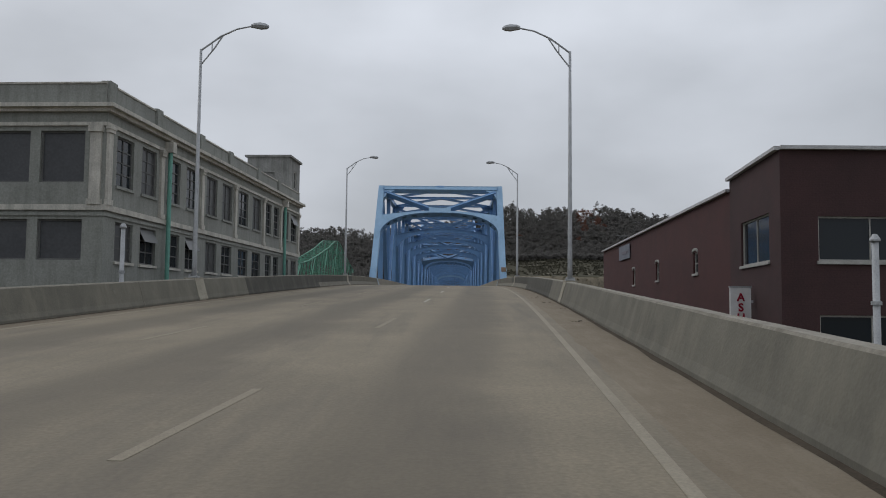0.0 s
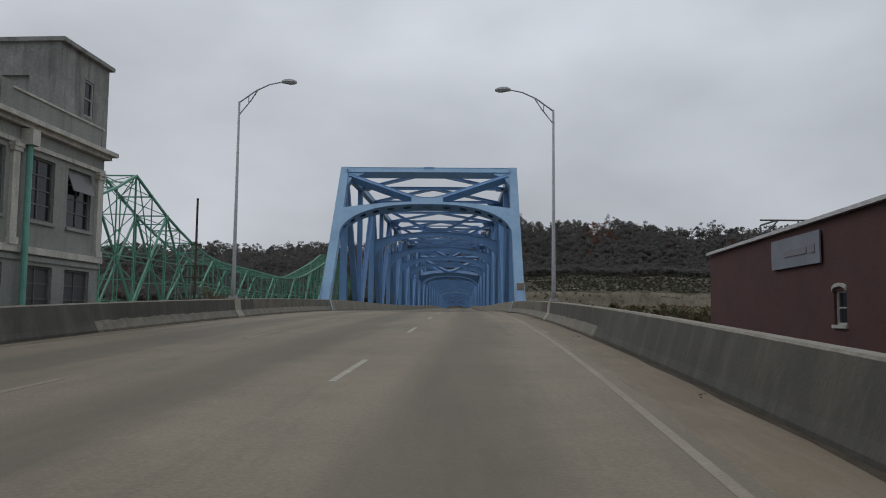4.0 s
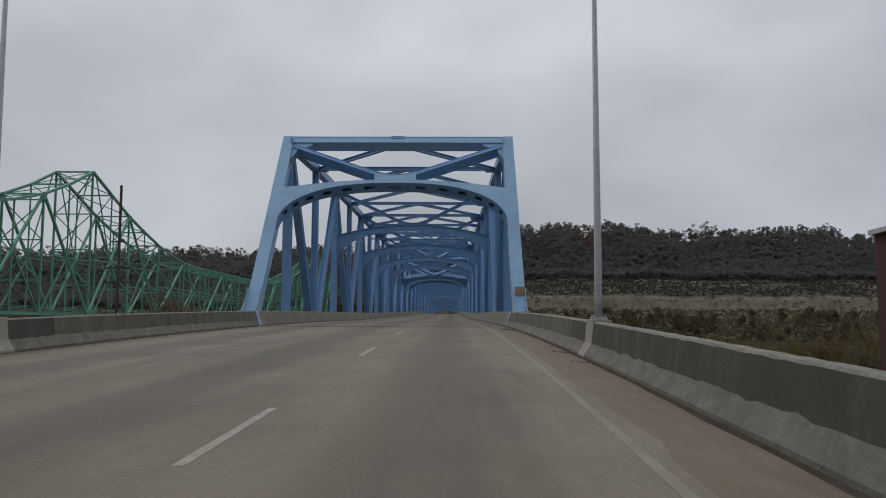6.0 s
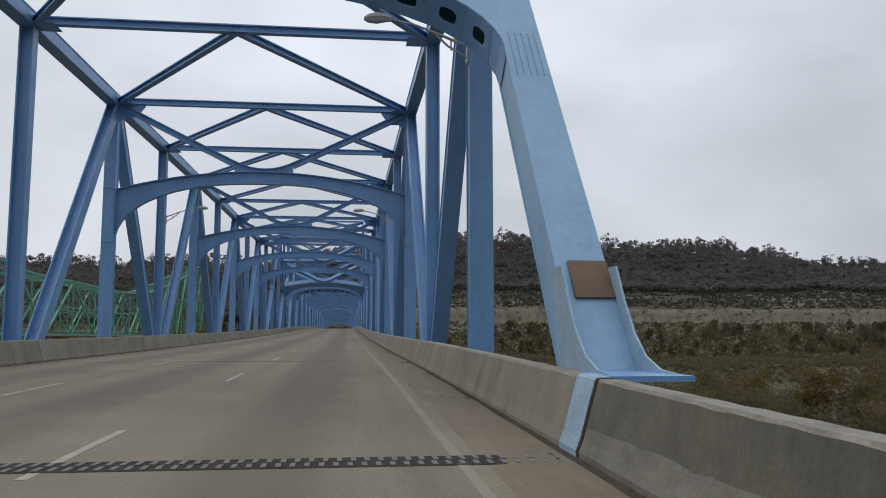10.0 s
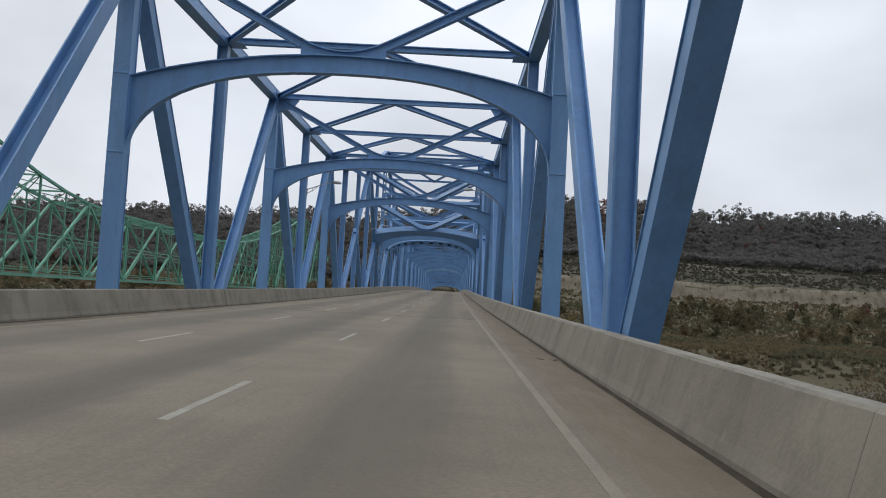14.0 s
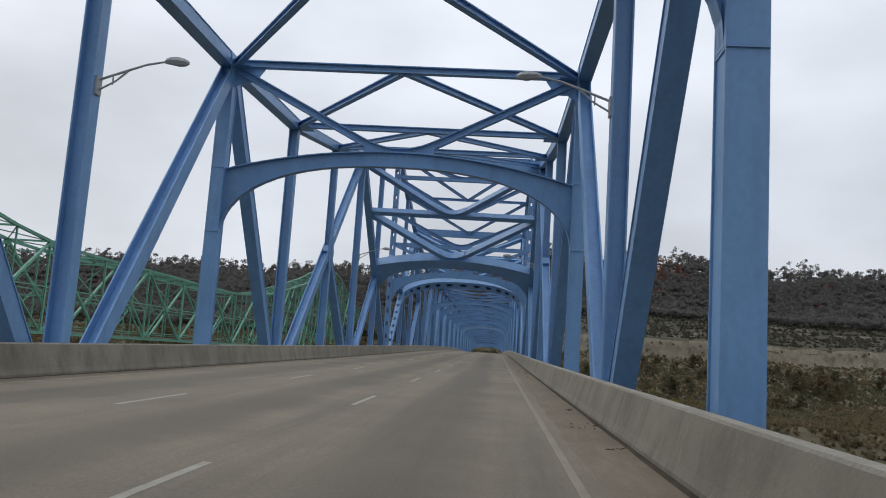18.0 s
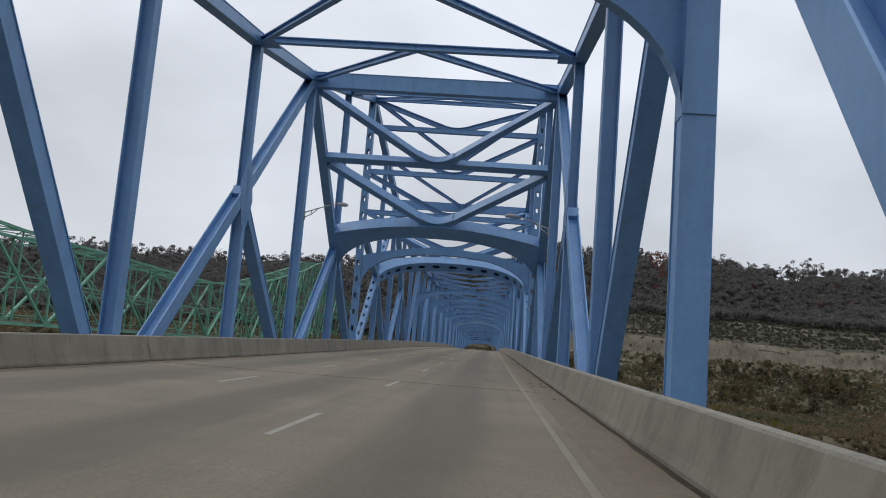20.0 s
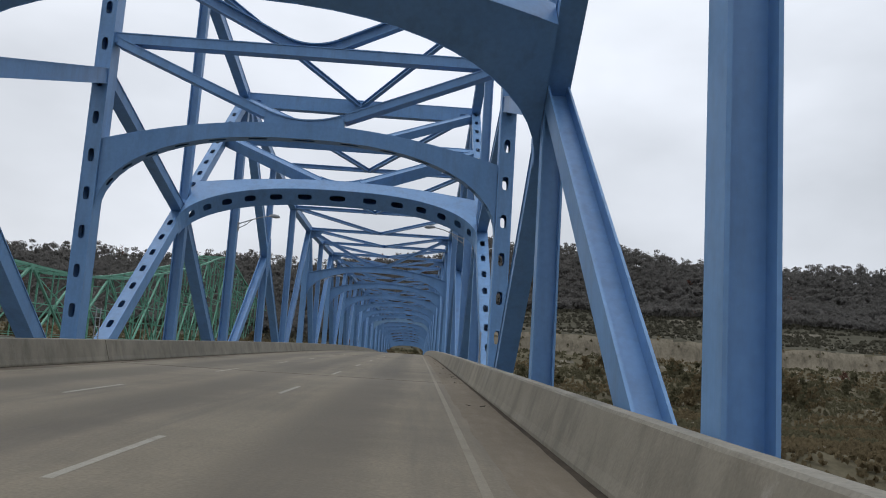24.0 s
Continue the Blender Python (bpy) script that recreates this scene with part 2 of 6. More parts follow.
def add_courses(mat, bw=0.21, bh=0.075):
    """Faint brick courses under old paint: shallow mortar lines in colour and relief."""
    n, l = mat.node_tree.nodes, mat.node_tree.links
    p = n["Principled BSDF"]
    tc = n.new("ShaderNodeTexCoord")
    sp = n.new("ShaderNodeSeparateXYZ")
    ad = n.new("ShaderNodeMath")
    cb = n.new("ShaderNodeCombineXYZ")
    bk = n.new("ShaderNodeTexBrick")
    bk.inputs["Scale"].default_value = 1.0
    bk.inputs["Brick Width"].default_value = bw
    bk.inputs["Row Height"].default_value = bh
    bk.inputs["Mortar Size"].default_value = 0.006
    bk.inputs["Color1"].default_value = (1, 1, 1, 1)
    bk.inputs["Color2"].default_value = (0.92, 0.92, 0.92, 1)
    bk.inputs["Mortar"].default_value = (0.76, 0.76, 0.76, 1)
    l.new(tc.outputs["Object"], sp.inputs["Vector"])
    l.new(sp.outputs["X"], ad.inputs[0])
    l.new(sp.outputs["Y"], ad.inputs[1])
    l.new(ad.outputs["Value"], cb.inputs["X"])
    l.new(sp.outputs["Z"], cb.inputs["Y"])
    l.new(cb.outputs["Vector"], bk.inputs["Vector"])
    mx = n.new("ShaderNodeMixRGB")
    mx.blend_type = 'MULTIPLY'
    mx.inputs[0].default_value = 0.7
    l.new(p.inputs["Base Color"].links[0].from_socket, mx.inputs[1])
    l.new(bk.outputs["Color"], mx.inputs[2])
    l.new(mx.outputs["Color"], p.inputs["Base Color"])


add_courses(BRICK)
add_courses(DARKBRICK)
COPING = material("white_coping", (0.55, 0.55, 0.55), (0.42, 0.42, 0.42), rough=0.6)
GLASS = glass_material("dark_window_glass")
FRAME = material("window_frame_paint", (0.45, 0.44, 0.41), rough=0.7)
DARKFRAME = material("dark_window_frame", (0.15, 0.15, 0.145), rough=0.7)
PIPE = material("aqua_pipe_paint", (0.16, 0.40, 0.33), (0.12, 0.31, 0.25), rough=0.6, scale=1)
BROWN = material("brown_plate", (0.17, 0.105, 0.06), (0.12, 0.08, 0.05), rough=0.7, scale=3)
BARK = material("dark_bark", (0.06, 0.05, 0.04), (0.035, 0.03, 0.025), rough=1.0, scale=2, fine=20)
EARTH = material("river_bank_earth", (0.116, 0.100, 0.066), (0.090, 0.081, 0.053), spec=0.05, rough=1.0, scale=0.03, fine=0.8, bump=0.4, contrast=0.8)
ROCK = material("pale_cut_rock", (0.255, 0.222, 0.165), (0.16, 0.14, 0.106), spec=0.05, rough=0.95, scale=0.12, fine=0.9, bump=0.6, contrast=0.9,
                streak=(0.06, 0.052, 0.038), streak_scale=(0.16, 0.16, 0.05), streak_amount=0.85)
LEDGE = material("weathered_ledge_rock", (0.20, 0.18, 0.142), (0.10, 0.093, 0.074), spec=0.05, rough=0.95, scale=0.12, fine=0.9, bump=0.5, contrast=0.9)
WOOD = material("dark_bare_woods", (0.180, 0.172, 0.160), (0.148, 0.142, 0.133), spec=0.05, rough=1.0, scale=0.05, fine=0.8, contrast=0.7)
WATER = material("river_water", (0.10, 0.105, 0.10), (0.08, 0.085, 0.08), rough=0.12, scale=0.05, fine=0.6, bump=0.25)

WOODFLOOR = material("leaf_litter_floor", (0.128, 0.120, 0.108), (0.108, 0.102, 0.092), spec=0.05, rough=1.0, scale=0.05, fine=0.8, contrast=0.9)
SCRUB = material("olive_scrub_floor", (0.088, 0.082, 0.060), (0.068, 0.065, 0.049), spec=0.05, rough=1.0, scale=0.05, fine=0.8, contrast=0.8)
AUTUMN = material("rust_foliage", (0.185, 0.096, 0.072), (0.14, 0.085, 0.068), spec=0.05, rough=1.0, scale=0.1, fine=1.0)
BRUSH = material("dull_green_foliage", (0.138, 0.126, 0.077), (0.110, 0.102, 0.063), spec=0.05, rough=0.9, scale=0.3, fine=3.0)
DRYBRUSH = material("brown_foliage", (0.178, 0.140, 0.082), (0.134, 0.108, 0.065), spec=0.05, rough=0.95, scale=0.3, fine=3.0)
SCRUBLEAF = material("dark_olive_foliage", (0.112, 0.105, 0.078), (0.086, 0.082, 0.062), spec=0.05, rough=0.95, scale=0.3, fine=3.0)
AUTUMNLEAF = material("orange_foliage", (0.15, 0.078, 0.035), (0.10, 0.058, 0.03), spec=0.05, rough=0.9, scale=0.5, fine=3.0)
YELLOWLEAF = material("yellow_green_foliage", (0.16, 0.13, 0.035), (0.09, 0.085, 0.025), spec=0.05, rough=0.9, scale=0.5, fine=3.0)


def translucent(mat, share=0.5):
    """Thin leaves: part of the light passes through to the other side."""
    n, l = mat.node_tree.nodes, mat.node_tree.links
    p = n["Principled BSDF"]
    tr = n.new("ShaderNodeBsdfTranslucent")
    mx = n.new("ShaderNodeMixShader")
    mx.inputs[0].default_value = share
    l.new(p.inputs["Base Color"].links[0].from_socket, tr.inputs["Color"])
    l.new(p.outputs["BSDF"], mx.inputs[1])
    l.new(tr.outputs["BSDF"], mx.inputs[2])
    l.new(mx.outputs["Shader"], n["Material Output"].inputs["Surface"])


for leaf in (WOOD, AUTUMN, SCRUBLEAF, BRUSH, DRYBRUSH, AUTUMNLEAF, YELLOWLEAF):
    translucent(leaf, 0.6)
TIMBER = material("grey_brown_timber", (0.10, 0.08, 0.06), (0.06, 0.05, 0.04), rough=0.95, scale=3, fine=20)
PALEBLUE = material("pale_blue_paint", (0.30, 0.42, 0.52), (0.24, 0.34, 0.43), rough=0.6, scale=2, fine=20)
STAINED = material("stained_concrete", (0.36, 0.36, 0.34), (0.17, 0.17, 0.16), rough=0.95, scale=0.9, fine=12, contrast=0.9,
                   streak=(0.07, 0.07, 0.065), streak_amount=0.7)
ADVERT = material("grey_blue_board", (0.20, 0.215, 0.25), (0.16, 0.17, 0.20), rough=0.7, scale=1.0)
SIGNWHITE = material("white_sign_paint", (0.80, 0.80, 0.79), (0.70, 0.70, 0.68), rough=0.5, scale=2)
RED = material("red_sign_paint", (0.34, 0.015, 0.04), rough=0.6)
FADEDRED = material("faded_red_print", (0.185, 0.165, 0.19), (0.17, 0.165, 0.195), rough=0.7, scale=3)
DUSTGLASS = glass_material("dusty_glass", (0.075, 0.077, 0.078), 0.3)
PALEGLASS = glass_material("pale_sash_glass", (0.09, 0.09, 0.09), 0.3)
# front panes are glass, their sky reflection put into this colour; also a flat roof
DARKGREY = material("dark_blue_grey", (0.07, 0.072, 0.078), (0.052, 0.054, 0.06), rough=0.5, scale=0.8, fine=10)

# ---------------------------------------------------------------- mesh helpers
def mesh_object(name, bm, mat, parent=None, label="", smooth=False):
    me = bpy.data.meshes.new(name)
    bm.normal_update()
    bm.to_mesh(me)
    bm.free()
    me.materials.append(mat)
    if smooth:
        for p in me.polygons:
            p.use_smooth = True
    ob = new(name, me)
    if parent:
        ob.parent = parent
    if label:
        tagged(ob, label)
    return ob


def part(name, bm, mat, parent, label="", smooth=False):
    return mesh_object(name, bm, mat, parent, label, smooth)


def empty(name, at=(0, 0, 0)):
    ob = new(name)
    ob.location = at
    return ob


def add_box(bm, a, b):
    """Axis-aligned box between two corners."""
    x0, y0, z0 = a
    x1, y1, z1 = b
    v = [bm.verts.new(p) for p in ((x0, y0, z0), (x1, y0, z0), (x1, y1, z0), (x0, y1, z0),
                                   (x0, y0, z1), (x1, y0, z1), (x1, y1, z1), (x0, y1, z1))]
    for f in ((0, 3, 2, 1), (4, 5, 6, 7), (0, 1, 5, 4), (1, 2, 6, 5), (2, 3, 7, 6), (3, 0, 4, 7)):
        bm.faces.new([v[i] for i in f])


def box(a, b):
    bm = bmesh.new()
    add_box(bm, a, b)
    return bm


def bar(bm, p, q, side, w, d, off=0.0):
    """A rectangular bar from p to q; w along side, d across it, moved off along side."""
    p, q, side = Vector(p), Vector(q), Vector(side)
    axis = (q - p).normalized()
    side = (side - axis * side.dot(axis)).normalized()
    nor = axis.cross(side)
    v = []
    for e in (p, q):
        for s, t in ((-1, -1), (1, -1), (1, 1), (-1, 1)):
            v.append(bm.verts.new(e + side * (off + s * w / 2) + nor * t * d / 2))
    for f in ((3, 2, 1, 0), (4, 5, 6, 7), (0, 1, 5, 4), (1, 2, 6, 5), (2, 3, 7, 6), (3, 0, 4, 7)):
        bm.faces.new([v[i] for i in f])


def prism(bm, p, q, side, outline):
    """A profile of (along side, across) points drawn out from p to q as one closed solid."""
    p, q, side = Vector(p), Vector(q), Vector(side)
    axis = (q - p).normalized()
    side = (side - axis * side.dot(axis)).normalized()
    nor = axis.cross(side)
    a, c = [[bm.verts.new(e + side * u + nor * v) for u, v in outline] for e in (p, q)]
    n = len(outline)
    for i in range(n):
        j = (i + 1) % n
        bm.faces.new((a[i], a[j], c[j], c[i]))
    bm.faces.new(a[::-1])
    bm.faces.new(c)
    bmesh.ops.recalc_face_normals(bm, faces=bm.faces)


def member(p, q, w=0.55, d=0.55, kind="H", side=(1, 0, 0), plate=0.045):
    """A steel member: "H" two flange plates across side joined by a web, "side" the same turned by a quarter, "box" a closed box with small lips."""
    bm = bmesh.new()
    if kind == "H":
        prism(bm, p, q, side, [(-w / 2, -d / 2), (-w / 2 + plate, -d / 2), (-w / 2 + plate, -plate / 2), (w / 2 - plate, -plate / 2), (w / 2 - plate, -d / 2), (w / 2, -d / 2),
                               (w / 2, d / 2), (w / 2 - plate, d / 2), (w / 2 - plate, plate / 2), (-w / 2 + plate, plate / 2), (-w / 2 + plate, d / 2), (-w / 2, d / 2)])
    elif kind == "side":                            # flanges on the d faces, web between them
        prism(bm, p, q, side, [(-w / 2, -d / 2), (w / 2, -d / 2), (w / 2, -d / 2 + plate), (plate / 2, -d / 2 + plate), (plate / 2, d / 2 - plate), (w / 2, d / 2 - plate),
                               (w / 2, d / 2), (-w / 2, d / 2), (-w / 2, d / 2 - plate), (-plate / 2, d / 2 - plate), (-plate / 2, -d / 2 + plate), (-w / 2, -d / 2 + plate)])
    else:
        e, f = 0.03, 0.035
        prism(bm, p, q, side, [(-w / 2 - e, -d / 2), (w / 2 + e, -d / 2), (w / 2 + e, -d / 2 + f), (w / 2, -d / 2 + f), (w / 2, d / 2 - f), (w / 2 + e, d / 2 - f),
                               (w / 2 + e, d / 2), (-w / 2 - e, d / 2), (-w / 2 - e, d / 2 - f), (-w / 2, d / 2 - f), (-w / 2, -d / 2 + f), (-w / 2 - e, -d / 2 + f)])
    return bm


def strip(bm, lower, upper, thick, axis=(0, 1, 0)):
    """A plate between two point rows of the same length, thick along axis."""
    h = Vector(axis) * thick / 2
    rows = []
    for lo, up in zip(lower, upper):
        lo, up = Vector(lo), Vector(up)
        rows.append([bm.verts.new(c) for c in (lo - h, lo + h, up + h, up - h)])
    for a, b in zip(rows, rows[1:]):
        for i in range(4):
            j = (i + 1) % 4
            bm.faces.new((a[i], a[j], b[j], b[i]))
    bm.faces.new(rows[0][::-1])
    bm.faces.new(rows[-1])


def tube(bm, points, radii, sides=8, cap=True):
    """A round tube along points."""
    rings = []
    pts = [Vector(p) for p in points]
    for i, p in enumerate(pts):
        d = (pts[min(i + 1, len(pts) - 1)] - pts[max(i - 1, 0)]).normalized()
        a = d.cross(Vector((0, 0, 1)) if abs(d.z) < 0.9 else Vector((1, 0, 0))).normalized()
        b = d.cross(a)
        rings.append([bm.verts.new(p + (a * math.cos(6.28318 * k / sides) + b * math.sin(6.28318 * k / sides)) * radii[i]) for k in range(sides)])
    for r, s in zip(rings, rings[1:]):
        for k in range(sides):
            bm.faces.new((r[k], r[(k + 1) % sides], s[(k + 1) % sides], s[k]))
    if cap:
        bm.faces.new(rings[0][::-1])
        bm.faces.new(rings[-1])


def smooth_curve(knots):
    """A smooth function through (x, z) knots."""
    xs = np.array([k[0] for k in knots], float)
    zs = np.array([k[1] for k in knots], float)
    m = np.gradient(zs, xs)

    def f(x):
        i = int(np.clip(np.searchsorted(xs, x) - 1, 0, len(xs) - 2))
        h = xs[i + 1] - xs[i]
        s = (x - xs[i]) / h
        return float((2*s**3 - 3*s*s + 1)*zs[i] + (s**3 - 2*s*s + s)*h*m[i] + (3*s*s - 2*s**3)*zs[i+1] + (s**3 - s*s)*h*m[i+1])
    return f


# ---------------------------------------------------------------- the road's line
road_z = smooth_curve([(-120, -7.9), (-60, -4.4), (5.5, -.72), (20, -.05), (40, .90), (61, 1.76), (84, 2.44), (97, 2.69), (112, 2.92), (130, 3.09),
                       (160, 3.43), (190, 3.85), (223, 4.37), (250, 4.86), (300, 5.70), (350, 6.32), (400, 6.62), (450, 6.55), (500, 5.95),
                       (565, 4.8), (640, 3.3), (760, 0.9)])
road_x = smooth_curve([(-120, -10.9), (-60, -6.9), (0, -2.92), (10.3, -2.33), (24.5, -1.56), (40, -.88), (55, -.42), (70, -.24), (85, -.18), (97, -.18), (120, -.18), (760, -.18)])
HALF = 6.57                     # road's middle to the barrier's foot
LANE = 3.7
TRUSS = 7.40                    # road's middle to a truss's plane
PANEL = 11.0
MID = -0.18
LEFT, RIGHT = MID - TRUSS, MID + TRUSS
KERB = 0.80                     # height of the barrier


def node_y(k):
    return 97.4 + PANEL * k


def along(y):
    """The road's side vector at y."""
    dx = (road_x(y + 1) - road_x(y - 1)) / 2
    v = Vector((1, -dx, 0))
    return v.normalized()


def at_road(y, off, dz=0.0):
    s = along(y)
    return Vector((road_x(y) + s.x * off, y + s.y * off, road_z(y) + dz))


def lofted(ys, profile):
    """A solid that follows the road, with a closed profile of (offset, height) points."""
    bm = bmesh.new()
    rows = [[bm.verts.new(at_road(y, o, h)) for o, h in profile] for y in ys]
    k = len(profile)
    for a, b in zip(rows, rows[1:]):
        for i in range(k):
            j = (i + 1) % k
            bm.faces.new((a[i], a[j], b[j], b[i]))
    bm.faces.new(rows[0][::-1])
    bm.faces.new(rows[-1])
    bmesh.ops.recalc_face_normals(bm, faces=bm.faces)
    return bm


def steps(a, b, n):
    return [a + (b - a) * i / n for i in range(n + 1)]

# ---------------------------------------------------------------- ground, river, hills
def ground_z(x, y):
    """Height of the land: the town's bank, the river's bed, the far flats, rock benches and the wooded ridge."""
    bank = 190 + 0.10 * x
    town = -6.5 - 5.5 * min(1, max(0, (y - 20) / 120))
    shore = 455 - 120 * min(1, max(0, (x - 15) / 45)) + 30 * noise.noise((x * 0.01, 5.5, 0))
    if y < bank:
        return town + 0.8 * noise.noise((x * 0.05, y * 0.05, 2)) * min(1, max(0, (y - 90) / 30))
    if y < bank + 45:
        s = (y - bank) / 45
        return town + (-17 - town) * (3 * s * s - 2 * s ** 3)
    if y < shore:
        return -17.0
    z = -17 + 10 * min(1, (y - shore) / 25) + 16 * min(1, max(0, (y - 480) / 130))
    z += 1.5 * noise.noise((x * 0.04, y * 0.04, 3))
    cut = cut_at(x, y)
    if x > 30:                                       # stepped rock cut
        for a, h, w in ((-38, 0.8, 1), (-28, 0.8, 1), (-19, 0.9, 1), (-11, 0.9, 1), (0, 7.0, 1.3), (2.5, 3.4, 1.2), (18, 1.0, 1), (24, 1.0, 1), (31, 1.1, 1), (38, 1.0, 1), (46, 1.1, 1), (54, 1.0, 1)):
            z += h * min(1, max(0, (cut - a) / w)) * (0.97 + 0.14 * noise.noise((x * 0.012, a, 4)))
        z += 9.7 * min(1, max(0, (cut - 4) / 60))
    else:
        z += 24 * min(1, max(0, cut / 120))
    ridge = 50.5 - 6 * min(1, max(0, (x - 160) / 60)) - 16 * min(1, max(0, (x - 350) / 110))
    if x < 60:
        ridge -= 22 * min(1, (60 - x) / 140)
    ridge += 3 * noise.noise((x * 0.012, 3.1, 0)) + 3 * noise.noise((x * 0.004, 8.2, 0))
    z += ridge * (1 - math.cos(math.pi * min(1, max(0, (cut - 66) / 150)))) / 2
    z += 4 * noise.noise((x * 0.02, y * 0.02, 1)) * min(1, max(0, cut / 80))
    return z


def cut_at(x, y):
    """Distance behind the foot of the rock cut."""
    return y - 628 - 6 * noise.noise((x * 0.008, 1.7, 0)) - 3 * noise.noise((x * 0.05, 9.7, 0)) - 1.6 * noise.noise((x * 0.17, 4.1, 0))


def build_ground():
    bm = bmesh.new()
    xs = [-2600, -1800, -1300] + [-1000 + 20 * i for i in range(52)] + [28 + 7 * i for i in range(71)] + [540 + 20 * i for i in range(24)] + [1300, 1800, 2600]
    ys = ([-900, -500, -250] + [-120 + 10 * i for i in range(36)] + [250 + 12 * i for i in range(15)] + [430 + 10 * i for i in range(15)] + [574 + 2.2 * i for i in range(15)]
          + [608, 612, 616] + [619 + 1.25 * i for i in range(21)] + [646 + 2.5 * i for i in range(30)] + [722 + 12 * i for i in range(18)] + [950 + 40 * i for i in range(8)] + [1500, 2200, 3200])
    grid = [[bm.verts.new((x, y, ground_z(x, y))) for x in xs] for y in ys]
    for a, b in zip(grid, grid[1:]):
        for i in range(len(xs) - 1):
            f = bm.faces.new((a[i], a[i + 1], b[i + 1], b[i]))
            f.normal_update()
            c = f.calc_center_median()
            cut = cut_at(c.x, c.y)
            if c.x > 25 and f.normal.z < 0.80 and -2 < cut < 6:
                f.material_index = 1
            elif c.x > 25 and f.normal.z < 0.93 and -42 < cut < -5 and noise.noise((c.x * 0.03, cut * 0.08, 7)) > -0.05:
                f.material_index = 3
            elif c.x > 25 and f.normal.z < 0.90 and 12 < cut < 66 and noise.noise((c.x * 0.02, cut * 0.05, 2)) > 0.1:
                f.material_index = 3
            elif cut > 66:
                f.material_index = 2
            elif cut > 4:
                f.material_index = 4
            f.smooth = True
    ob = mesh_object("ground", bm, EARTH)
    ob.data.materials.append(ROCK)
    ob.data.materials.append(WOODFLOOR)
    ob.data.materials.append(LEDGE)
    ob.data.materials.append(SCRUB)
    tagged(ob, "brown river banks rising to a rock-cut wooded hillside", "ground", kind="structure")
    bm = bmesh.new()
    bm.faces.new([bm.verts.new(p) for p in ((-2600, 180, -14), (2600, 180, -14), (2600, 520, -14), (-2600, 520, -14))])
    tagged(mesh_object("water", bm, WATER), "wide grey river under an overcast sky", "river", kind="structure")


ico = bmesh.new()
bmesh.ops.create_icosphere(ico, subdivisions=1, radius=1)
ICO_V = [v.co.copy() for v in ico.verts]
ICO_F = [[v.index for v in f.verts] for f in ico.faces]
ico.free()


def clumps(name, places, mat, rng, label, category):
    """Loose rocks: many small rough lumps, joined; places are (x, y, z, radius, squash)."""
    verts, faces = [], []
    for x, y, z, r, squash in places:
        k = len(verts)
        for v in ICO_V:
            j = 0.7 + 0.55 * rng.random()
            verts.append((x + v.x * r * j, y + v.y * r * j, z + v.z * r * squash * j))
        faces.extend([[k + i for i in f] for f in ICO_F])
    me = bpy.data.meshes.new(name)
    me.from_pydata(verts, [], faces)
    me.materials.append(mat)
    return tagged(new(name, me), label, category, kind="stuff")


def foliage(name, places, per, size, mat, seed, label, category, lie=1.0):
    """Far vegetation: each place (x, y, z, radius, squash) holds a tuft of small leaf sheets turned every way."""
    gen = np.random.default_rng(seed)
    p = np.repeat(np.array(places, float), per, axis=0)
    n = len(p)
    d = gen.normal(size=(n, 3))
    d /= np.linalg.norm(d, axis=1)[:, None]
    r = p[:, 3:4] * gen.random((n, 1)) ** 0.4
    c = p[:, :3] + d * r * np.column_stack([np.ones(n), np.ones(n), p[:, 4]])
    face = gen.normal(size=(n, 3)) * np.array([1, 1, lie]) + np.array([0, 0, 0.3])          # below 1 the leaves hang more upright
    face /= np.linalg.norm(face, axis=1)[:, None]
    u = np.cross(face, gen.normal(size=(n, 3)))
    u /= np.linalg.norm(u, axis=1)[:, None]
    v = np.cross(face, u)
    a = gen.uniform(size[0], size[1], (n, 1))
    co = np.stack([c - u * a, c + v * a * 0.7, c + u * a, c - v * a * 0.7], axis=1).reshape(-1, 3)
    me = bpy.data.meshes.new(name)
    me.vertices.add(4 * n)
    me.vertices.foreach_set("co", co.ravel())
    me.loops.add(4 * n)
    me.loops.foreach_set("vertex_index", np.arange(4 * n))
    me.polygons.add(n)
    me.polygons.foreach_set("loop_start", np.arange(0, 4 * n, 4))
    me.update()
    me.materials.append(mat)
    return tagged(new(name, me), label, category, kind="stuff")


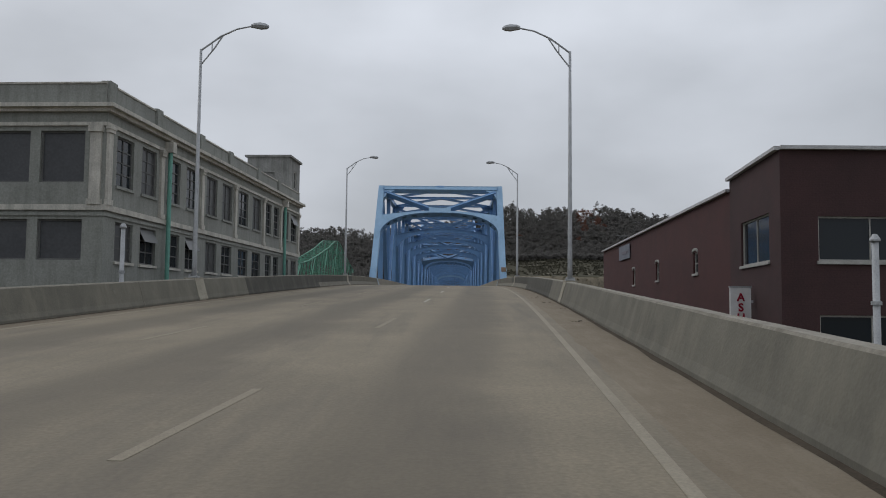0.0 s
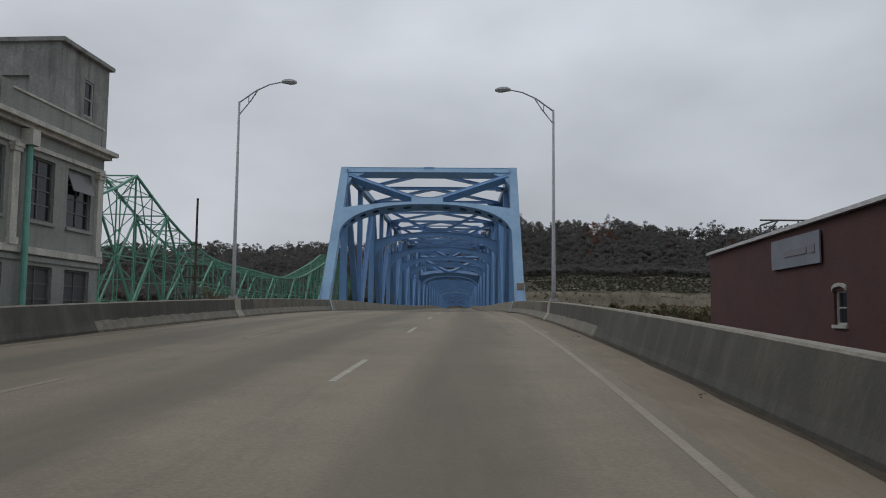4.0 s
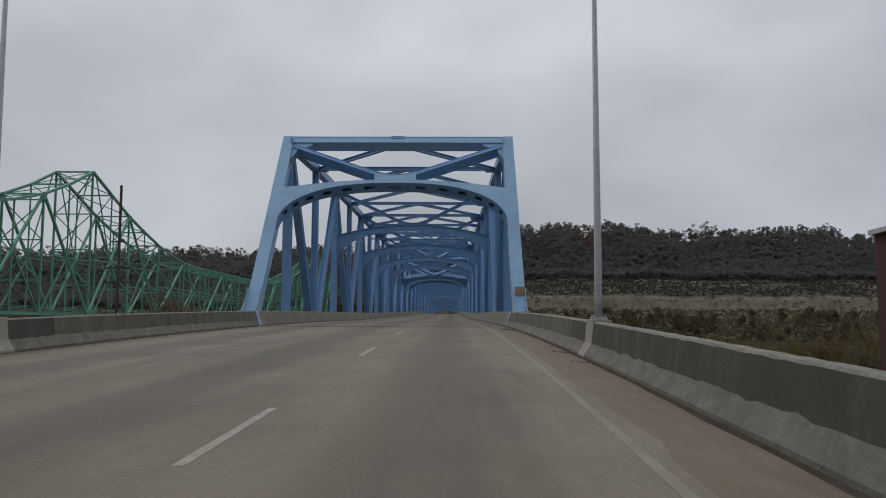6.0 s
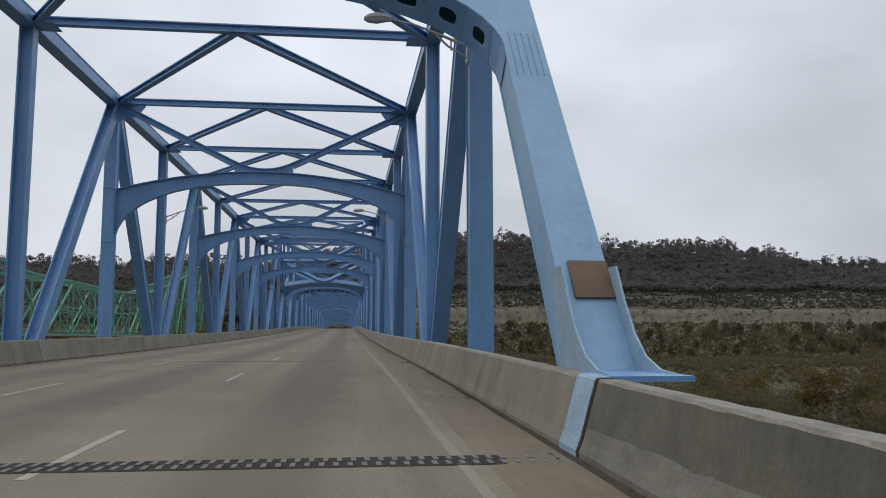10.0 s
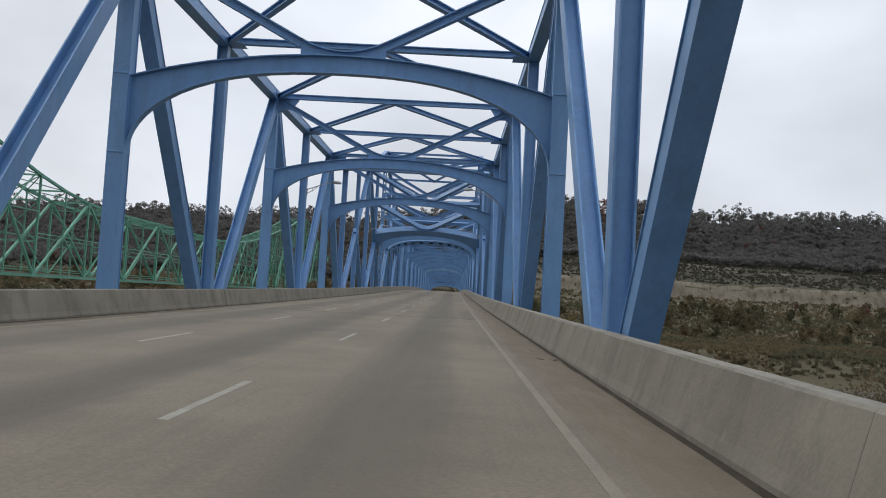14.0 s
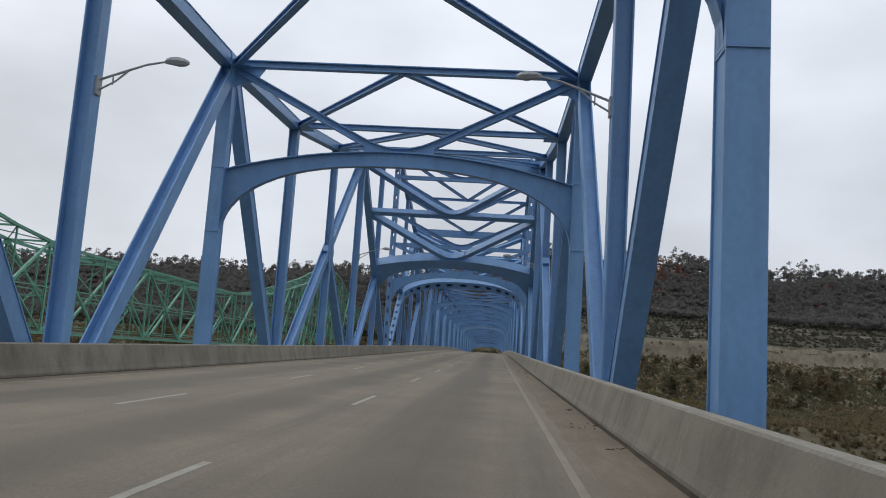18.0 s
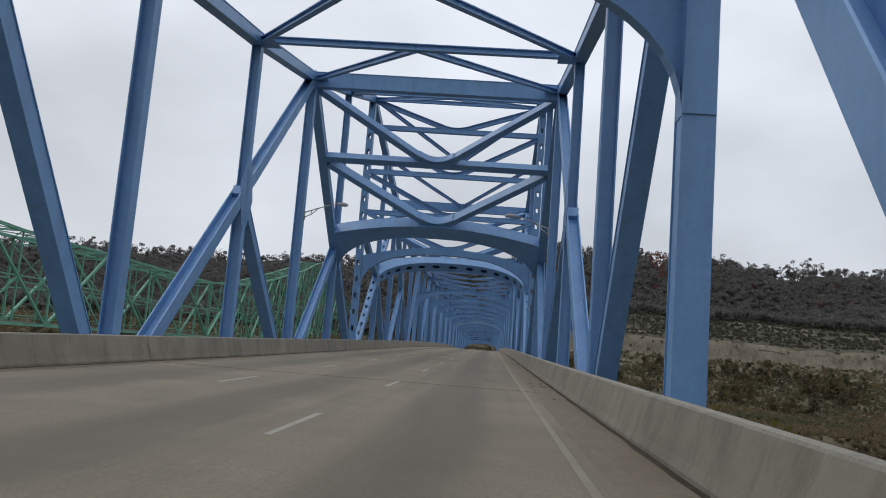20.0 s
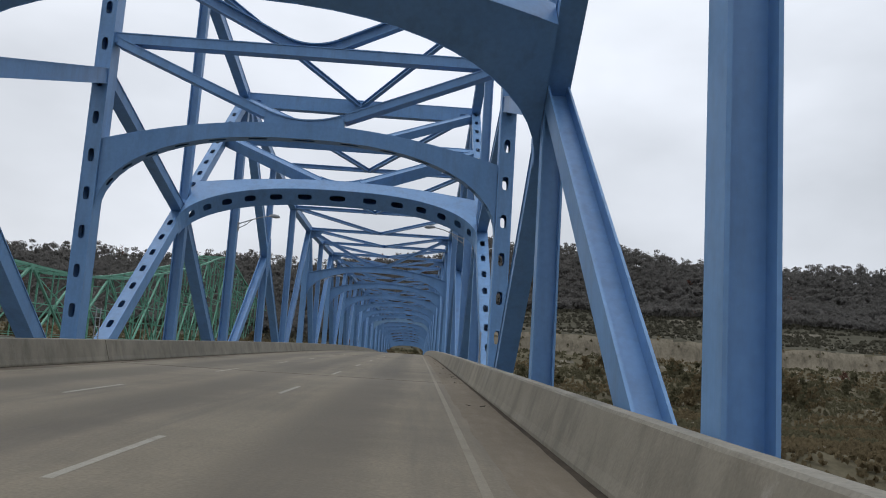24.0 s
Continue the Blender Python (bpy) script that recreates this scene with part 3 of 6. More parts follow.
def build_woods():
    rng = random.Random(5)
    places, autumn, crest_trees, stems = [], [], [], bmesh.new()
    for row in range(-9, 33):
        for col in range(290 if row >= 0 else 136):
            x = -650 + 5.0 * col + rng.uniform(-3, 3)
            y = 690 + 5.2 * row + rng.uniform(-3, 3)
            z = ground_z(x, y)
            if z < (29 if x > 30 else 10) + rng.uniform(0, 7):      # no rock benches west of the bridge: woods reach lower
                continue
            crest = y > 822
            h = (rng.uniform(8.0, 14.0) if crest else rng.uniform(4.2, 6.2)) * (rng.uniform(1.2, 1.4) if rng.random() < (0.12 if crest else 0.04) else 1) * (1 + 0.35 * noise.noise((x * 0.03, 2.2, 0)))
            if crest and rng.random() < 0.55:
                continue
            spread = h * rng.uniform(0.28, 0.46) if crest else rng.uniform(2.6, 3.6)
            red = rng.random() < 0.008 or (120 < x < 146 and y > 775 and rng.random() < 0.75)
            dest = autumn if red else crest_trees if crest else places
            low = rng.uniform(0.15, 0.42) if crest else 0.55
            for j in range(11 if crest else 9):
                t = rng.uniform(low, 1.0)
                w = spread * math.sin(math.pi * min(1, 0.25 + 0.72 * (t - low) / (1 - low))) * rng.random() ** 0.5
                a = rng.uniform(0, 6.283)
                dest.append((x + w * math.cos(a), y + w * math.sin(a), z + h * t, rng.uniform(1.4, 2.5) if crest else rng.uniform(1.3, 2.2), rng.uniform(0.5, 0.85)))
            if crest:
                tube(stems, [(x, y, z - 1), (x + rng.uniform(-0.5, 0.5), y, z + h * 0.85)], [0.28, 0.12], 3, cap=False)
    foliage("far_woods", places, 9, (0.6, 1.2), WOOD, 1, "dark late-autumn woods on the far hillside", "woods", 0.4)
    foliage("crest_woods", crest_trees, 26, (0.32, 0.66), WOOD, 2, "thin-crowned trees along the far ridge", "woods")
    foliage("autumn_trees", autumn, 10, (0.4, 0.8), AUTUMN, 3, "patches of rust-coloured autumn trees on the ridge", "woods")
    tagged(mesh_object("far_trunks", stems, BARK), "thin dark trunks along the wooded crest", "woods", kind="stuff")
    brush, dry, scrub = [], [], []
    for i in range(42000):
        x = rng.uniform(-450, 650)
        y = rng.uniform(458, 627) if rng.random() < 0.64 else rng.uniform(626, 705)
        z = ground_z(x, y)
        if z < -12.5:
            continue
        if y > 630 and (noise.noise((x * 0.03, y * 0.05, 2)) < -0.45 or rng.random() < 0.15):
            continue
        if 588 < y < 640 and rng.random() < (0.75 if y > 618 else 0.4):
            continue
        r = rng.uniform(0.5, 1.5) * (0.8 if y > 630 else 1) * (1.5 if rng.random() < 0.08 else 1)
        (scrub if y > 634 else dry if noise.noise((x * 0.02, y * 0.03, 6)) > 0.0 else brush).append((x, y, z + r * 0.45, r, rng.uniform(0.5, 1.0)))
    for i in range(15000):                           # brush on the low flats by the water
        x = rng.uniform(20, 420)
        y = rng.uniform(325, 470)
        z = ground_z(x, y)
        if z < -12:
            continue
        r = rng.uniform(0.4, 1.2) * (1.6 if rng.random() < 0.06 else 1)
        (dry if noise.noise((x * 0.02, y * 0.03, 6)) > 0.0 else brush).append((x, y, z + r * 0.45, r, rng.uniform(0.5, 1.0)))
    rust = []
    for i in range(420):                             # taller bushes and small trees on the flats
        x = rng.uniform(-400, 600)
        y = rng.uniform(466, 596)
        z = ground_z(x, y)
        if z < -11:
            continue
        h = rng.uniform(3, 8) if y > 545 else rng.uniform(4, 11)
        pick = rng.random()
        dest = brush if pick < 0.52 else dry if pick < 0.95 else rust
        for j in range(26):
            t = rng.uniform(0.15, 1.0)
            w = h * 0.42 * math.sin(math.pi * min(1, 0.2 + 0.75 * t)) * rng.random() ** 0.5
            a = rng.uniform(0, 6.283)
            dest.append((x + w * math.cos(a), y + w * math.sin(a), z + h * t, rng.uniform(0.5, 1.2), rng.uniform(0.6, 1.0)))
    foliage("far_brush", brush, 7, (0.4, 0.9), BRUSH, 4, "dull green brush on the far river bank", "bushes", 0.4)
    foliage("far_dry_brush", dry, 7, (0.4, 0.9), DRYBRUSH, 5, "brown dry brush on the far river bank", "bushes", 0.4)
    foliage("far_scrub", scrub, 7, (0.5, 1.1), SCRUBLEAF, 9, "dark olive scrub on the benches above the rock cut", "bushes", 0.4)
    foliage("far_rust_brush", rust, 8, (0.2, 0.5), AUTUMN, 6, "rust-coloured bushes on the far river bank", "bushes")
    # loose pale boulders below the cut
    stones = []
    for i in range(330):
        x = rng.uniform(40, 600)
        y = rng.uniform(560, 626) if i < 260 else rng.uniform(350, 560)
        stones.append((x, y, ground_z(x, y) + 0.2, rng.uniform(0.5, 1.6), 0.4))
    clumps("fallen_rock", stones, ROCK, rng, "pale fallen rock below the cut", "rocks")


build_ground()
build_woods()


# ---------------------------------------------------------------- road, barriers
JOINTS = [node_y(k) + (0.7 if k < 9 else 1.4) for k in (2, 6, 10, 14, 18, 22, 26, 30)]   # transverse joints of the deck


def build_road():
    ys = steps(-110, 90, 50) + steps(97.2, 700, 110)
    road = mesh_object("road", lofted(ys, [(-HALF - 0.05, 0), (HALF + 0.05, 0), (HALF + 0.05, -0.25), (-HALF - 0.05, -0.25)]), ROAD)
    tagged(road, "worn tan concrete bridge deck with three lanes", "road", kind="structure")
    across = road.data.attributes.new("across", 'FLOAT', 'POINT')
    for v in road.data.vertices:
        c = v.co
        across.data[v.index].value = (HALF + 0.05) * (1 if c.x > road_x(c.y) else -1)
    flat = lambda a, b: [(a, 0.004), (b, 0.004), (b, -0.02), (a, -0.02)]
    for lane, start in ((1.45, 96.8), (-2.15, 93.4)):
        for i in range(-10, 46):
            y0 = start + (12.1 if i >= 0 else 12.04) * i
            off = lane + (0.14 if lane > 0 and y0 < 94 else 0.0)
            part("lane_dash", lofted([y0, y0 + 1.6, y0 + 3.3], flat(off - 0.055, off + 0.055)), WORNLINE if off < 0 and y0 < 94 or y0 < 30 else LINE, road)
    for off in (-1.5 * LANE - 0.31, 1.5 * LANE - 0.17):
        part("edge_line", lofted(ys, flat(off - 0.055, off + 0.055)), EDGE, road)
    for side in (-1, 1):                          # dirt gathered along the barriers, with a ragged edge
        bm = bmesh.new()
        prev = None
        for y in steps(-60, 420, 480):
            w = (1.12 if side > 0 else 0.60) + 0.12 * noise.noise((y * 0.15, side, 0)) + 0.12 * noise.noise((y * 1.3, side, 4))
            row = [bm.verts.new(at_road(y, side * (HALF - 0.005), 0.012)), bm.verts.new(at_road(y, side * (HALF - w * 0.5), 0.008)), bm.verts.new(at_road(y, side * (HALF - max(0.2, w)), -0.004))]
            if prev:
                for i in range(2):
                    bm.faces.new((prev[i], prev[i + 1], row[i + 1], row[i]) if side > 0 else (prev[i + 1], prev[i], row[i], row[i + 1]))
            prev = row
        bmesh.ops.recalc_face_normals(bm, faces=bm.faces)
        tagged(part("gutter_dirt", bm, GUTTER, road, "brown grit gathered along the barrier"), kind="stuff")
    for side in (-1, 1):                          # tarred seam along the barrier's foot
        bm = bmesh.new()
        prev = None
        for y in steps(-60, 420, 600):
            wd = 0.10 + 0.05 * noise.noise((y * 0.5, side, 7)) + 0.03 * noise.noise((y * 2.5, side, 3))
            row = [bm.verts.new(at_road(y, side * (HALF + 0.01), 0.02)), bm.verts.new(at_road(y, side * (HALF - max(0.03, wd)), 0.014))]
            if prev:
                bm.faces.new((prev[0], prev[1], row[1], row[0]))
            prev = row
        bmesh.ops.recalc_face_normals(bm, faces=bm.faces)
        part("tar_seam", bm, SEAM, road, "dark tarred seam along the barrier")
    for y0 in JOINTS:
        part("deck_joint", lofted([y0 - 0.038, y0 + 0.038], flat(-HALF, HALF)), RUBBER, road)
    # finger joint where the truss span begins
    y0 = node_y(0)
    part("joint_plate", lofted([y0 - 0.28, y0 + 0.28], flat(-HALF, HALF)), RUBBER, road)
    bm = bmesh.new()
    n = 96
    for i in range(n):
        o = -HALF + (i + 0.5) * 2 * HALF / n
        for s, dy in ((-1, -0.24), (1, 0.02)):
            a = at_road(y0 + dy, o + s * 0.016, 0.006)
            add_box(bm, (a.x - 0.026, a.y, a.z), (a.x + 0.026, a.y + 0.22, a.z + 0.008))
    tagged(part("joint_fingers", bm, DARKFRAME, road, "dull steel finger plates of the expansion joint"), kind="stuff")


def debris(bm, rng, y, off, r):
    c = at_road(y, off, 0.01)
    for i in range(5):
        p = c + Vector((rng.uniform(-r, r), rng.uniform(-r, r), 0))
        q = p + Vector((rng.uniform(-0.12, 0.12), rng.uniform(-0.12, 0.12), rng.uniform(0, 0.04)))
        tube(bm, [p, q], [0.008, 0.004], 4)


LAMPS = {1: ((0.4, 8.6), (37.3, 8.65), (72.55, 8.36)), -1: ((0.4, 8.6), (36.6, 8.65), (72.7, 8.75))}     # where lamps stand on the barriers, and their heights


def worn_profile(y, base):
    """The barrier's section at y: a rounded foot on the first stretch, a chipped and spalled one nearer the truss."""
    worn = min(1, max(0, (y - 57) / 4)) * min(1, max(0, (97 - y) / 2))
    chip = 0.045 * noise.noise((y * 1.7, base, 1)) + 0.04 * noise.noise((y * 4.1, base, 2))
    dent = max(0, noise.noise((y * 2.6, base, 5))) * 0.05
    lip = 0.012 * noise.noise((y * 3.3, base, 8)) + 0.006 * noise.noise((y * 9.0, base, 8))
    return [(0, 0), (0, 0.075), (0.052 + (0.038 + dent) * worn, 0.20), (0.085 + (0.079 + dent * 0.6) * worn, 0.32 + chip * worn),
            (0.135 + 0.05 * worn, 0.50), (0.215, KERB - 0.03 + lip), (0.24 + lip, KERB), (0.43, KERB + lip * 0.6), (0.45, KERB - 0.03), (0.45, -0.35), (0, -0.35)]


def barrier_run(y0, y1, side, n, shift):
    """One cast length of barrier whose section changes along the way."""
    bm = bmesh.new()
    rows = []
    for y in steps(y0, y1, n):
        rows.append([bm.verts.new(at_road(y, side * (HALF + o + shift), h)) for o, h in worn_profile(y, side)])
    for a, b in zip(rows, rows[1:]):
        for i in range(len(a)):
            j = (i + 1) % len(a)
            f = bm.faces.new((a[i], a[j], b[j], b[i]))
            y = (y0 + y1) / 2
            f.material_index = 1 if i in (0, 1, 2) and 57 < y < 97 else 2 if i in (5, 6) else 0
    bm.faces.new(rows[0][::-1])
    bm.faces.new(rows[-1])
    bmesh.ops.recalc_face_normals(bm, faces=bm.faces)
    return bm


def build_barriers():
    rng = random.Random(8)
    for side, nm in ((-1, "barrier_left"), (1, "barrier_right")):
        run = tagged(empty(nm), "weathered concrete road barrier along the bridge", "barrier", kind="structure")
        cuts = sorted([node_y(0) + 5.5 * i for i in range(-36, 100) if all(abs(node_y(0) + 5.5 * i - j) > 1.9 for j in JOINTS)] + JOINTS)
        for y, y1 in zip(cuts, cuts[1:]):
            g0, g1 = [0.022 if q in JOINTS else 0.0015 for q in (y, y1)]
            old = y < 94
            body = BARRIER if not old else OLDBARRIER if y > 70 else DARKBARRIER if y > 38 else GREYBARRIER
            seg = part("barrier_segment", barrier_run(y + g0, y1 - g1, side, 18 if 20 < y < 130 else 5, rng.uniform(-0.002, 0.002)), body, run)
            seg.data.materials.append(SPALLED if old else BARRIER)
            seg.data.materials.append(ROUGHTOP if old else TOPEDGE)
        # dark packing in the joints
        bm = bmesh.new()
        for y in JOINTS:
            prof = [(side * (HALF + o + 0.035), h - 0.02) for o, h in worn_profile(y, side)]
            seg = lofted([y - 0.03, y + 0.03], prof)
            me = bpy.data.meshes.new("tmp")
            seg.to_mesh(me)
            seg.free()
            bm.from_mesh(me)
            bpy.data.meshes.remove(me)
        tagged(part("joint_packing", bm, RUBBER, run, "dark packing in the barrier joints"), kind="stuff")
        # painted steel cover plates at the expansion joint
        y0 = node_y(0)
        prof = [(side * (HALF + o - 0.012), h + 0.010) for o, h in worn_profile(y0 + 0.3, side)]
        part("cover_plate", lofted([y0 - 0.02, y0 + 0.62], prof), PALEBLUE, run, "pale blue steel joint cover plate")
        prof = [(side * (HALF + o - 0.006), h + 0.006) for o, h in worn_profile(y0, side)]
        part("joint_gap", lofted([y0 - 0.09, y0 - 0.02], prof), RUBBER, run)
        # thickened pads that carry the lamps
        for y, _ in LAMPS[side]:
            front = [(o - 0.015, h) for o, h in worn_profile(y, side)[:6]]
            prof = [(side * (HALF + o), h) for o, h in front + [(0.20, KERB + 0.035), (0.62, KERB + 0.035), (0.62, -0.2), (-0.015, -0.2)]]
            part("lamp_pad", lofted(steps(y - 0.45, y + 0.45, 2), prof), PAD, run, "paler concrete pad under a lamp")
    bm = bmesh.new()
    for i in range(48):
        debris(bm, rng, rng.uniform(5, 300), HALF - rng.uniform(0.05, 0.5), 0.25)
    for i in range(26):
        debris(bm, rng, 91.2 + rng.uniform(-0.5, 0.5), HALF - rng.uniform(0.05, 0.4), 0.3)
    tagged(mesh_object("leaf_litter", bm, BARK), "dry twigs and leaves lying in the gutter", "debris", kind="stuff")


build_road()
build_barriers()

# ---------------------------------------------------------------- blue truss bridge
TOP = {1: 12.15, 2: 12.4, 3: 12.5, 4: 12.6, 5: 12.65, 6: 12.65, 7: 12.6, 8: 12.6, 9: 12.6, 10: 13.0, 11: 14.5, 12: 16.35, 13: 19.0, 14: 21.8}
LAST = 44
HW = TRUSS - 0.27               # half width between the posts' inner faces
FACE = 0.50                     # members' width across the truss's plane


def top_h(k):
    if k > 14:
        k = 28 - k if k < 22 else 7
    return TOP[max(1, k)]


def deck(k):
    return road_z(node_y(k))


def U(k, x):
    return Vector((x, node_y(k), deck(k) + top_h(k)))


def L(k, x):
    return Vector((x, node_y(k), deck(k) - 1.7))


def M(k, x):
    """Middle node of a long diagonal."""
    a, b = {11: (L(10, x), U(12, x)), 13: (U(12, x), L(14, x)), 15: (L(14, x), U(16, x)), 17: (U(16, x), L(18, x))}[k]
    return (a + b) / 2


def oval_ring(bm, place, u0, u1, v0, v1, hu, hv, thick):
    """One cell of a plate with an oval opening; place maps (u, v, w) to the world, w across the plate."""
    um, vm = (u0 + u1) / 2, (v0 + v1) / 2
    outer, inner = [], []
    for i in range(16):                             # rounded slot: sixteen points on its rim, matched to the cell's edge
        c, t = math.cos(math.pi * i / 8), math.sin(math.pi * i / 8)
        k = max(abs(c), abs(t))
        outer.append((um + (u1 - u0) / 2 * c / k, vm + (v1 - v0) / 2 * t / k))
        inner.append((um + hu * math.copysign(abs(c) ** 0.6, c), vm + hv * math.copysign(abs(t) ** 0.6, t)))
    lay = []
    for w in (0, thick):
        lay.append(([bm.verts.new(place(u, v, w)) for u, v in outer], [bm.verts.new(place(u, v, w)) for u, v in inner]))
    for i in range(16):
        j = (i + 1) % 16
        bm.faces.new((lay[0][0][i], lay[0][1][i], lay[0][1][j], lay[0][0][j]))
        bm.faces.new((lay[1][0][i], lay[1][0][j], lay[1][1][j], lay[1][1][i]))
        bm.faces.new((lay[0][1][i], lay[1][1][i], lay[1][1][j], lay[0][1][j]))
        if i in (2, 3, 4, 5, 10, 11, 12, 13):
            bm.faces.new((lay[0][0][i], lay[0][0][j], lay[1][0][j], lay[1][0][i]))


def perforated(bridge, name, p, q, w, d, pitch=1.35):
    """A built-up post: two solid side plates and two cover plates with oval openings."""
    p, q = Vector(p), Vector(q)
    axis = (q - p).normalized()
    side = Vector((1, 0, 0))
    nor = axis.cross(side).normalized()
    length = (q - p).length
    post = bmesh.new()
    bar(post, p, q, side, 0.04, d, off=-(w / 2 - 0.02))
    bar(post, p, q, side, 0.04, d, off=(w / 2 - 0.02))
    ob = part(name, post, BLUE, bridge)
    n = max(1, round(length / pitch))
    for s in (-1, 1):
        bm = bmesh.new()
        for i in range(n):
            place = lambda u, v, t: p + axis * u + side * v + nor * (s * (d / 2 - 0.03) + s * t)
            oval_ring(bm, place, length * i / n, length * (i + 1) / n, -w / 2 + 0.04, w / 2 - 0.04, 0.24, 0.11, 0.02)
        bmesh.ops.remove_doubles(bm, verts=bm.verts, dist=0.002)
        part("perforated_plate", bm, BLUE, ob)
    return ob


def bolt_grid(bm, origin, a, b, n, spots, r=0.022):
    """Small hexagonal bolt heads at spots (i, j) in metres along a and b."""
    for i, j in spots:
        c = origin + a * i + b * j
        ring = []
        for h in (0, 0.02):
            ring.append([bm.verts.new(c + (a * math.cos(k * 1.0472) + b * math.sin(k * 1.0472)) * r * (1 - 0.2 * (h > 0)) + n * h) for k in range(6)])
        for k in range(6):
            bm.faces.new((ring[0][k], ring[0][(k + 1) % 6], ring[1][(k + 1) % 6], ring[1][k]))
        bm.faces.new(ring[1])


def gusset(bridge, at, outline, inner, bolts=()):
    """A gusset plate on a truss's inner face: outline of (along, up) points round at, with bolt heads."""
    n = Vector((inner, 0, 0))
    x = at.x + inner * (FACE / 2 + 0.004)
    bm = bmesh.new()
    a = [bm.verts.new((x, at.y + u, at.z + v)) for u, v in outline]
    b = [bm.verts.new((x + inner * 0.022, at.y + u, at.z + v)) for u, v in outline]
    bm.faces.new(b)
    for i in range(len(a)):
        j = (i + 1) % len(a)
        bm.faces.new((a[i], a[j], b[j], b[i]))
    bmesh.ops.recalc_face_normals(bm, faces=bm.faces)
    ob = part("gusset_plate", bm, BLUE, bridge)
    if bolts:
        bb = bmesh.new()
        bolt_grid(bb, Vector((x + inner * 0.022, at.y, at.z)), Vector((0, 1, 0)), Vector((0, 0, 1)), n, bolts)
        tagged(part("bolts", bb, BLUE, ob, "rows of bolt heads"), kind="stuff")


def arch_points(half, z_knee, z_crown, n=30):
    """A flat arch: rounded haunches that rise to a nearly level crown."""
    out = []
    for i in range(n + 1):
        a = math.pi * i / n
        c = math.cos(a)
        x = -half * (abs(c) ** 0.92) * (1 if c > 0 else -1)
        u = abs(x) / half
        rise = (1 - u ** 2.6) ** 0.47
        out.append((x, z_knee + (z_crown - z_knee) * (0.94 * rise + 0.06 * (1 - u * u))))
    return out


def arch_frame(bridge, name, f, half, knee, end_top, crown_low, crown_top, corner, normal, depth=0.34, hollow=False, plate_half=1.45, brace=True, paint=None, dip=0.16):
    """Arched cross frame: curved web with flanges, crown plate with a hollow top edge, two braces up to the corners."""
    normal = Vector(normal).normalized()
    paint = paint or BLUE
    low, up = [], []
    for x, h in arch_points(half, knee, crown_low):
        u = abs(x) / half
        low.append(f(x, h))
        up.append(f(x, end_top + (crown_top - end_top) * (1 - u ** 2.0)))
    web = bmesh.new()
    if hollow:
        for s in (-1, 1):
            o = normal * s * (depth / 2 - 0.02)
            strip(web, [p + o for p in low], [p + o for p in up], 0.035, normal)
    else:
        strip(web, low, up, 0.035, normal)
    arch = part(name, web, paint, bridge)
    fl = bmesh.new()
    strip(fl, [q - (q - p).normalized() * 0.04 for p, q in zip(low, up)], up, depth, normal)
    part("top_flange", fl, paint, arch)
    fl = bmesh.new()
    if hollow:
        n = len(low) - 1
        for i in range(2, n - 2, 2):
            a, b = low[i], low[i + 2]
            m = low[i + 1]

            def place(u, v, t):
                base = a.lerp(m, u * 2) if u < 0.5 else m.lerp(b, u * 2 - 1)
                return base + normal * v - Vector((0, 0, 1)) * t
            oval_ring(fl, place, 0, 1, -depth / 2, depth / 2, 0.23, depth * 0.19, 0.02)
        for i0, i1 in ((0, 2), (n - 2, n)):
            strip(fl, low[i0:i1 + 1], [p + (q - p).normalized() * 0.03 for p, q in zip(low[i0:i1 + 1], up[i0:i1 + 1])], depth, normal)
    else:
        strip(fl, low, [p + (q - p).normalized() * 0.04 for p, q in zip(low, up)], depth, normal)
    bmesh.ops.remove_doubles(fl, verts=fl.verts, dist=0.004)
    # stays BLUE under lighter arches too: the underside's shade is put into the colour
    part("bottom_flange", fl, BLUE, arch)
    if not brace:
        return arch
    # crown plate: its top edge dips in the middle and runs out into the braces
    reach = plate_half
    slope = 0.45
    for i in range(5):
        rise = crown_top + dip + slope * reach / 2 - 0.15 * math.hypot(1, slope)
        slope = (corner - 0.3 - rise) / (half - 0.15 - reach)
    lo2, up3 = [], []
    for i in range(19):
        x = -reach + 2 * reach * i / 18
        lo2.append(f(x, (crown_top - 0.12 if hollow else crown_low + 0.05) - (crown_top - end_top) * (x / half) ** 2 * (1.0 if hollow else 0.6)))
        up3.append(f(x, crown_top + dip + slope * x * x / (2 * reach)))
    cp = bmesh.new()
    strip(cp, lo2, up3, depth * 0.86 if hollow else 0.06, normal)
    part("crown_plate", cp, paint, arch)
    cp = bmesh.new()
    strip(cp, [p - Vector((0, 0, 0.045)) for p in up3], [p + Vector((0, 0, 0.002)) for p in up3], depth * 0.9 + 0.06 if hollow else 0.30, normal)
    part("plate_flange", cp, paint, arch)
    for s in (-1, 1):
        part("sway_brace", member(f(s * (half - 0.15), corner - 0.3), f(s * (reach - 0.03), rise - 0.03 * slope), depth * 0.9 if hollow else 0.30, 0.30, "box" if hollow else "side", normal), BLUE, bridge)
        if not hollow:                        # plate that ties brace, strut and post
            cp = bmesh.new()
            strip(cp, [f(s * (half + 0.02), corner - 1.05), f(s * (half - 0.35), corner - 0.80), f(s * (half - 0.85), corner - 0.80), f(s * (half - 1.25), corner - 0.22)],
                  [f(s * (half + 0.02), corner - 0.06), f(s * (half - 0.35), corner - 0.06), f(s * (half - 0.85), corner - 0.06), f(s * (half - 1.25), corner - 0.06)], 0.05, normal)
            bmesh.ops.recalc_face_normals(cp, faces=cp.faces)
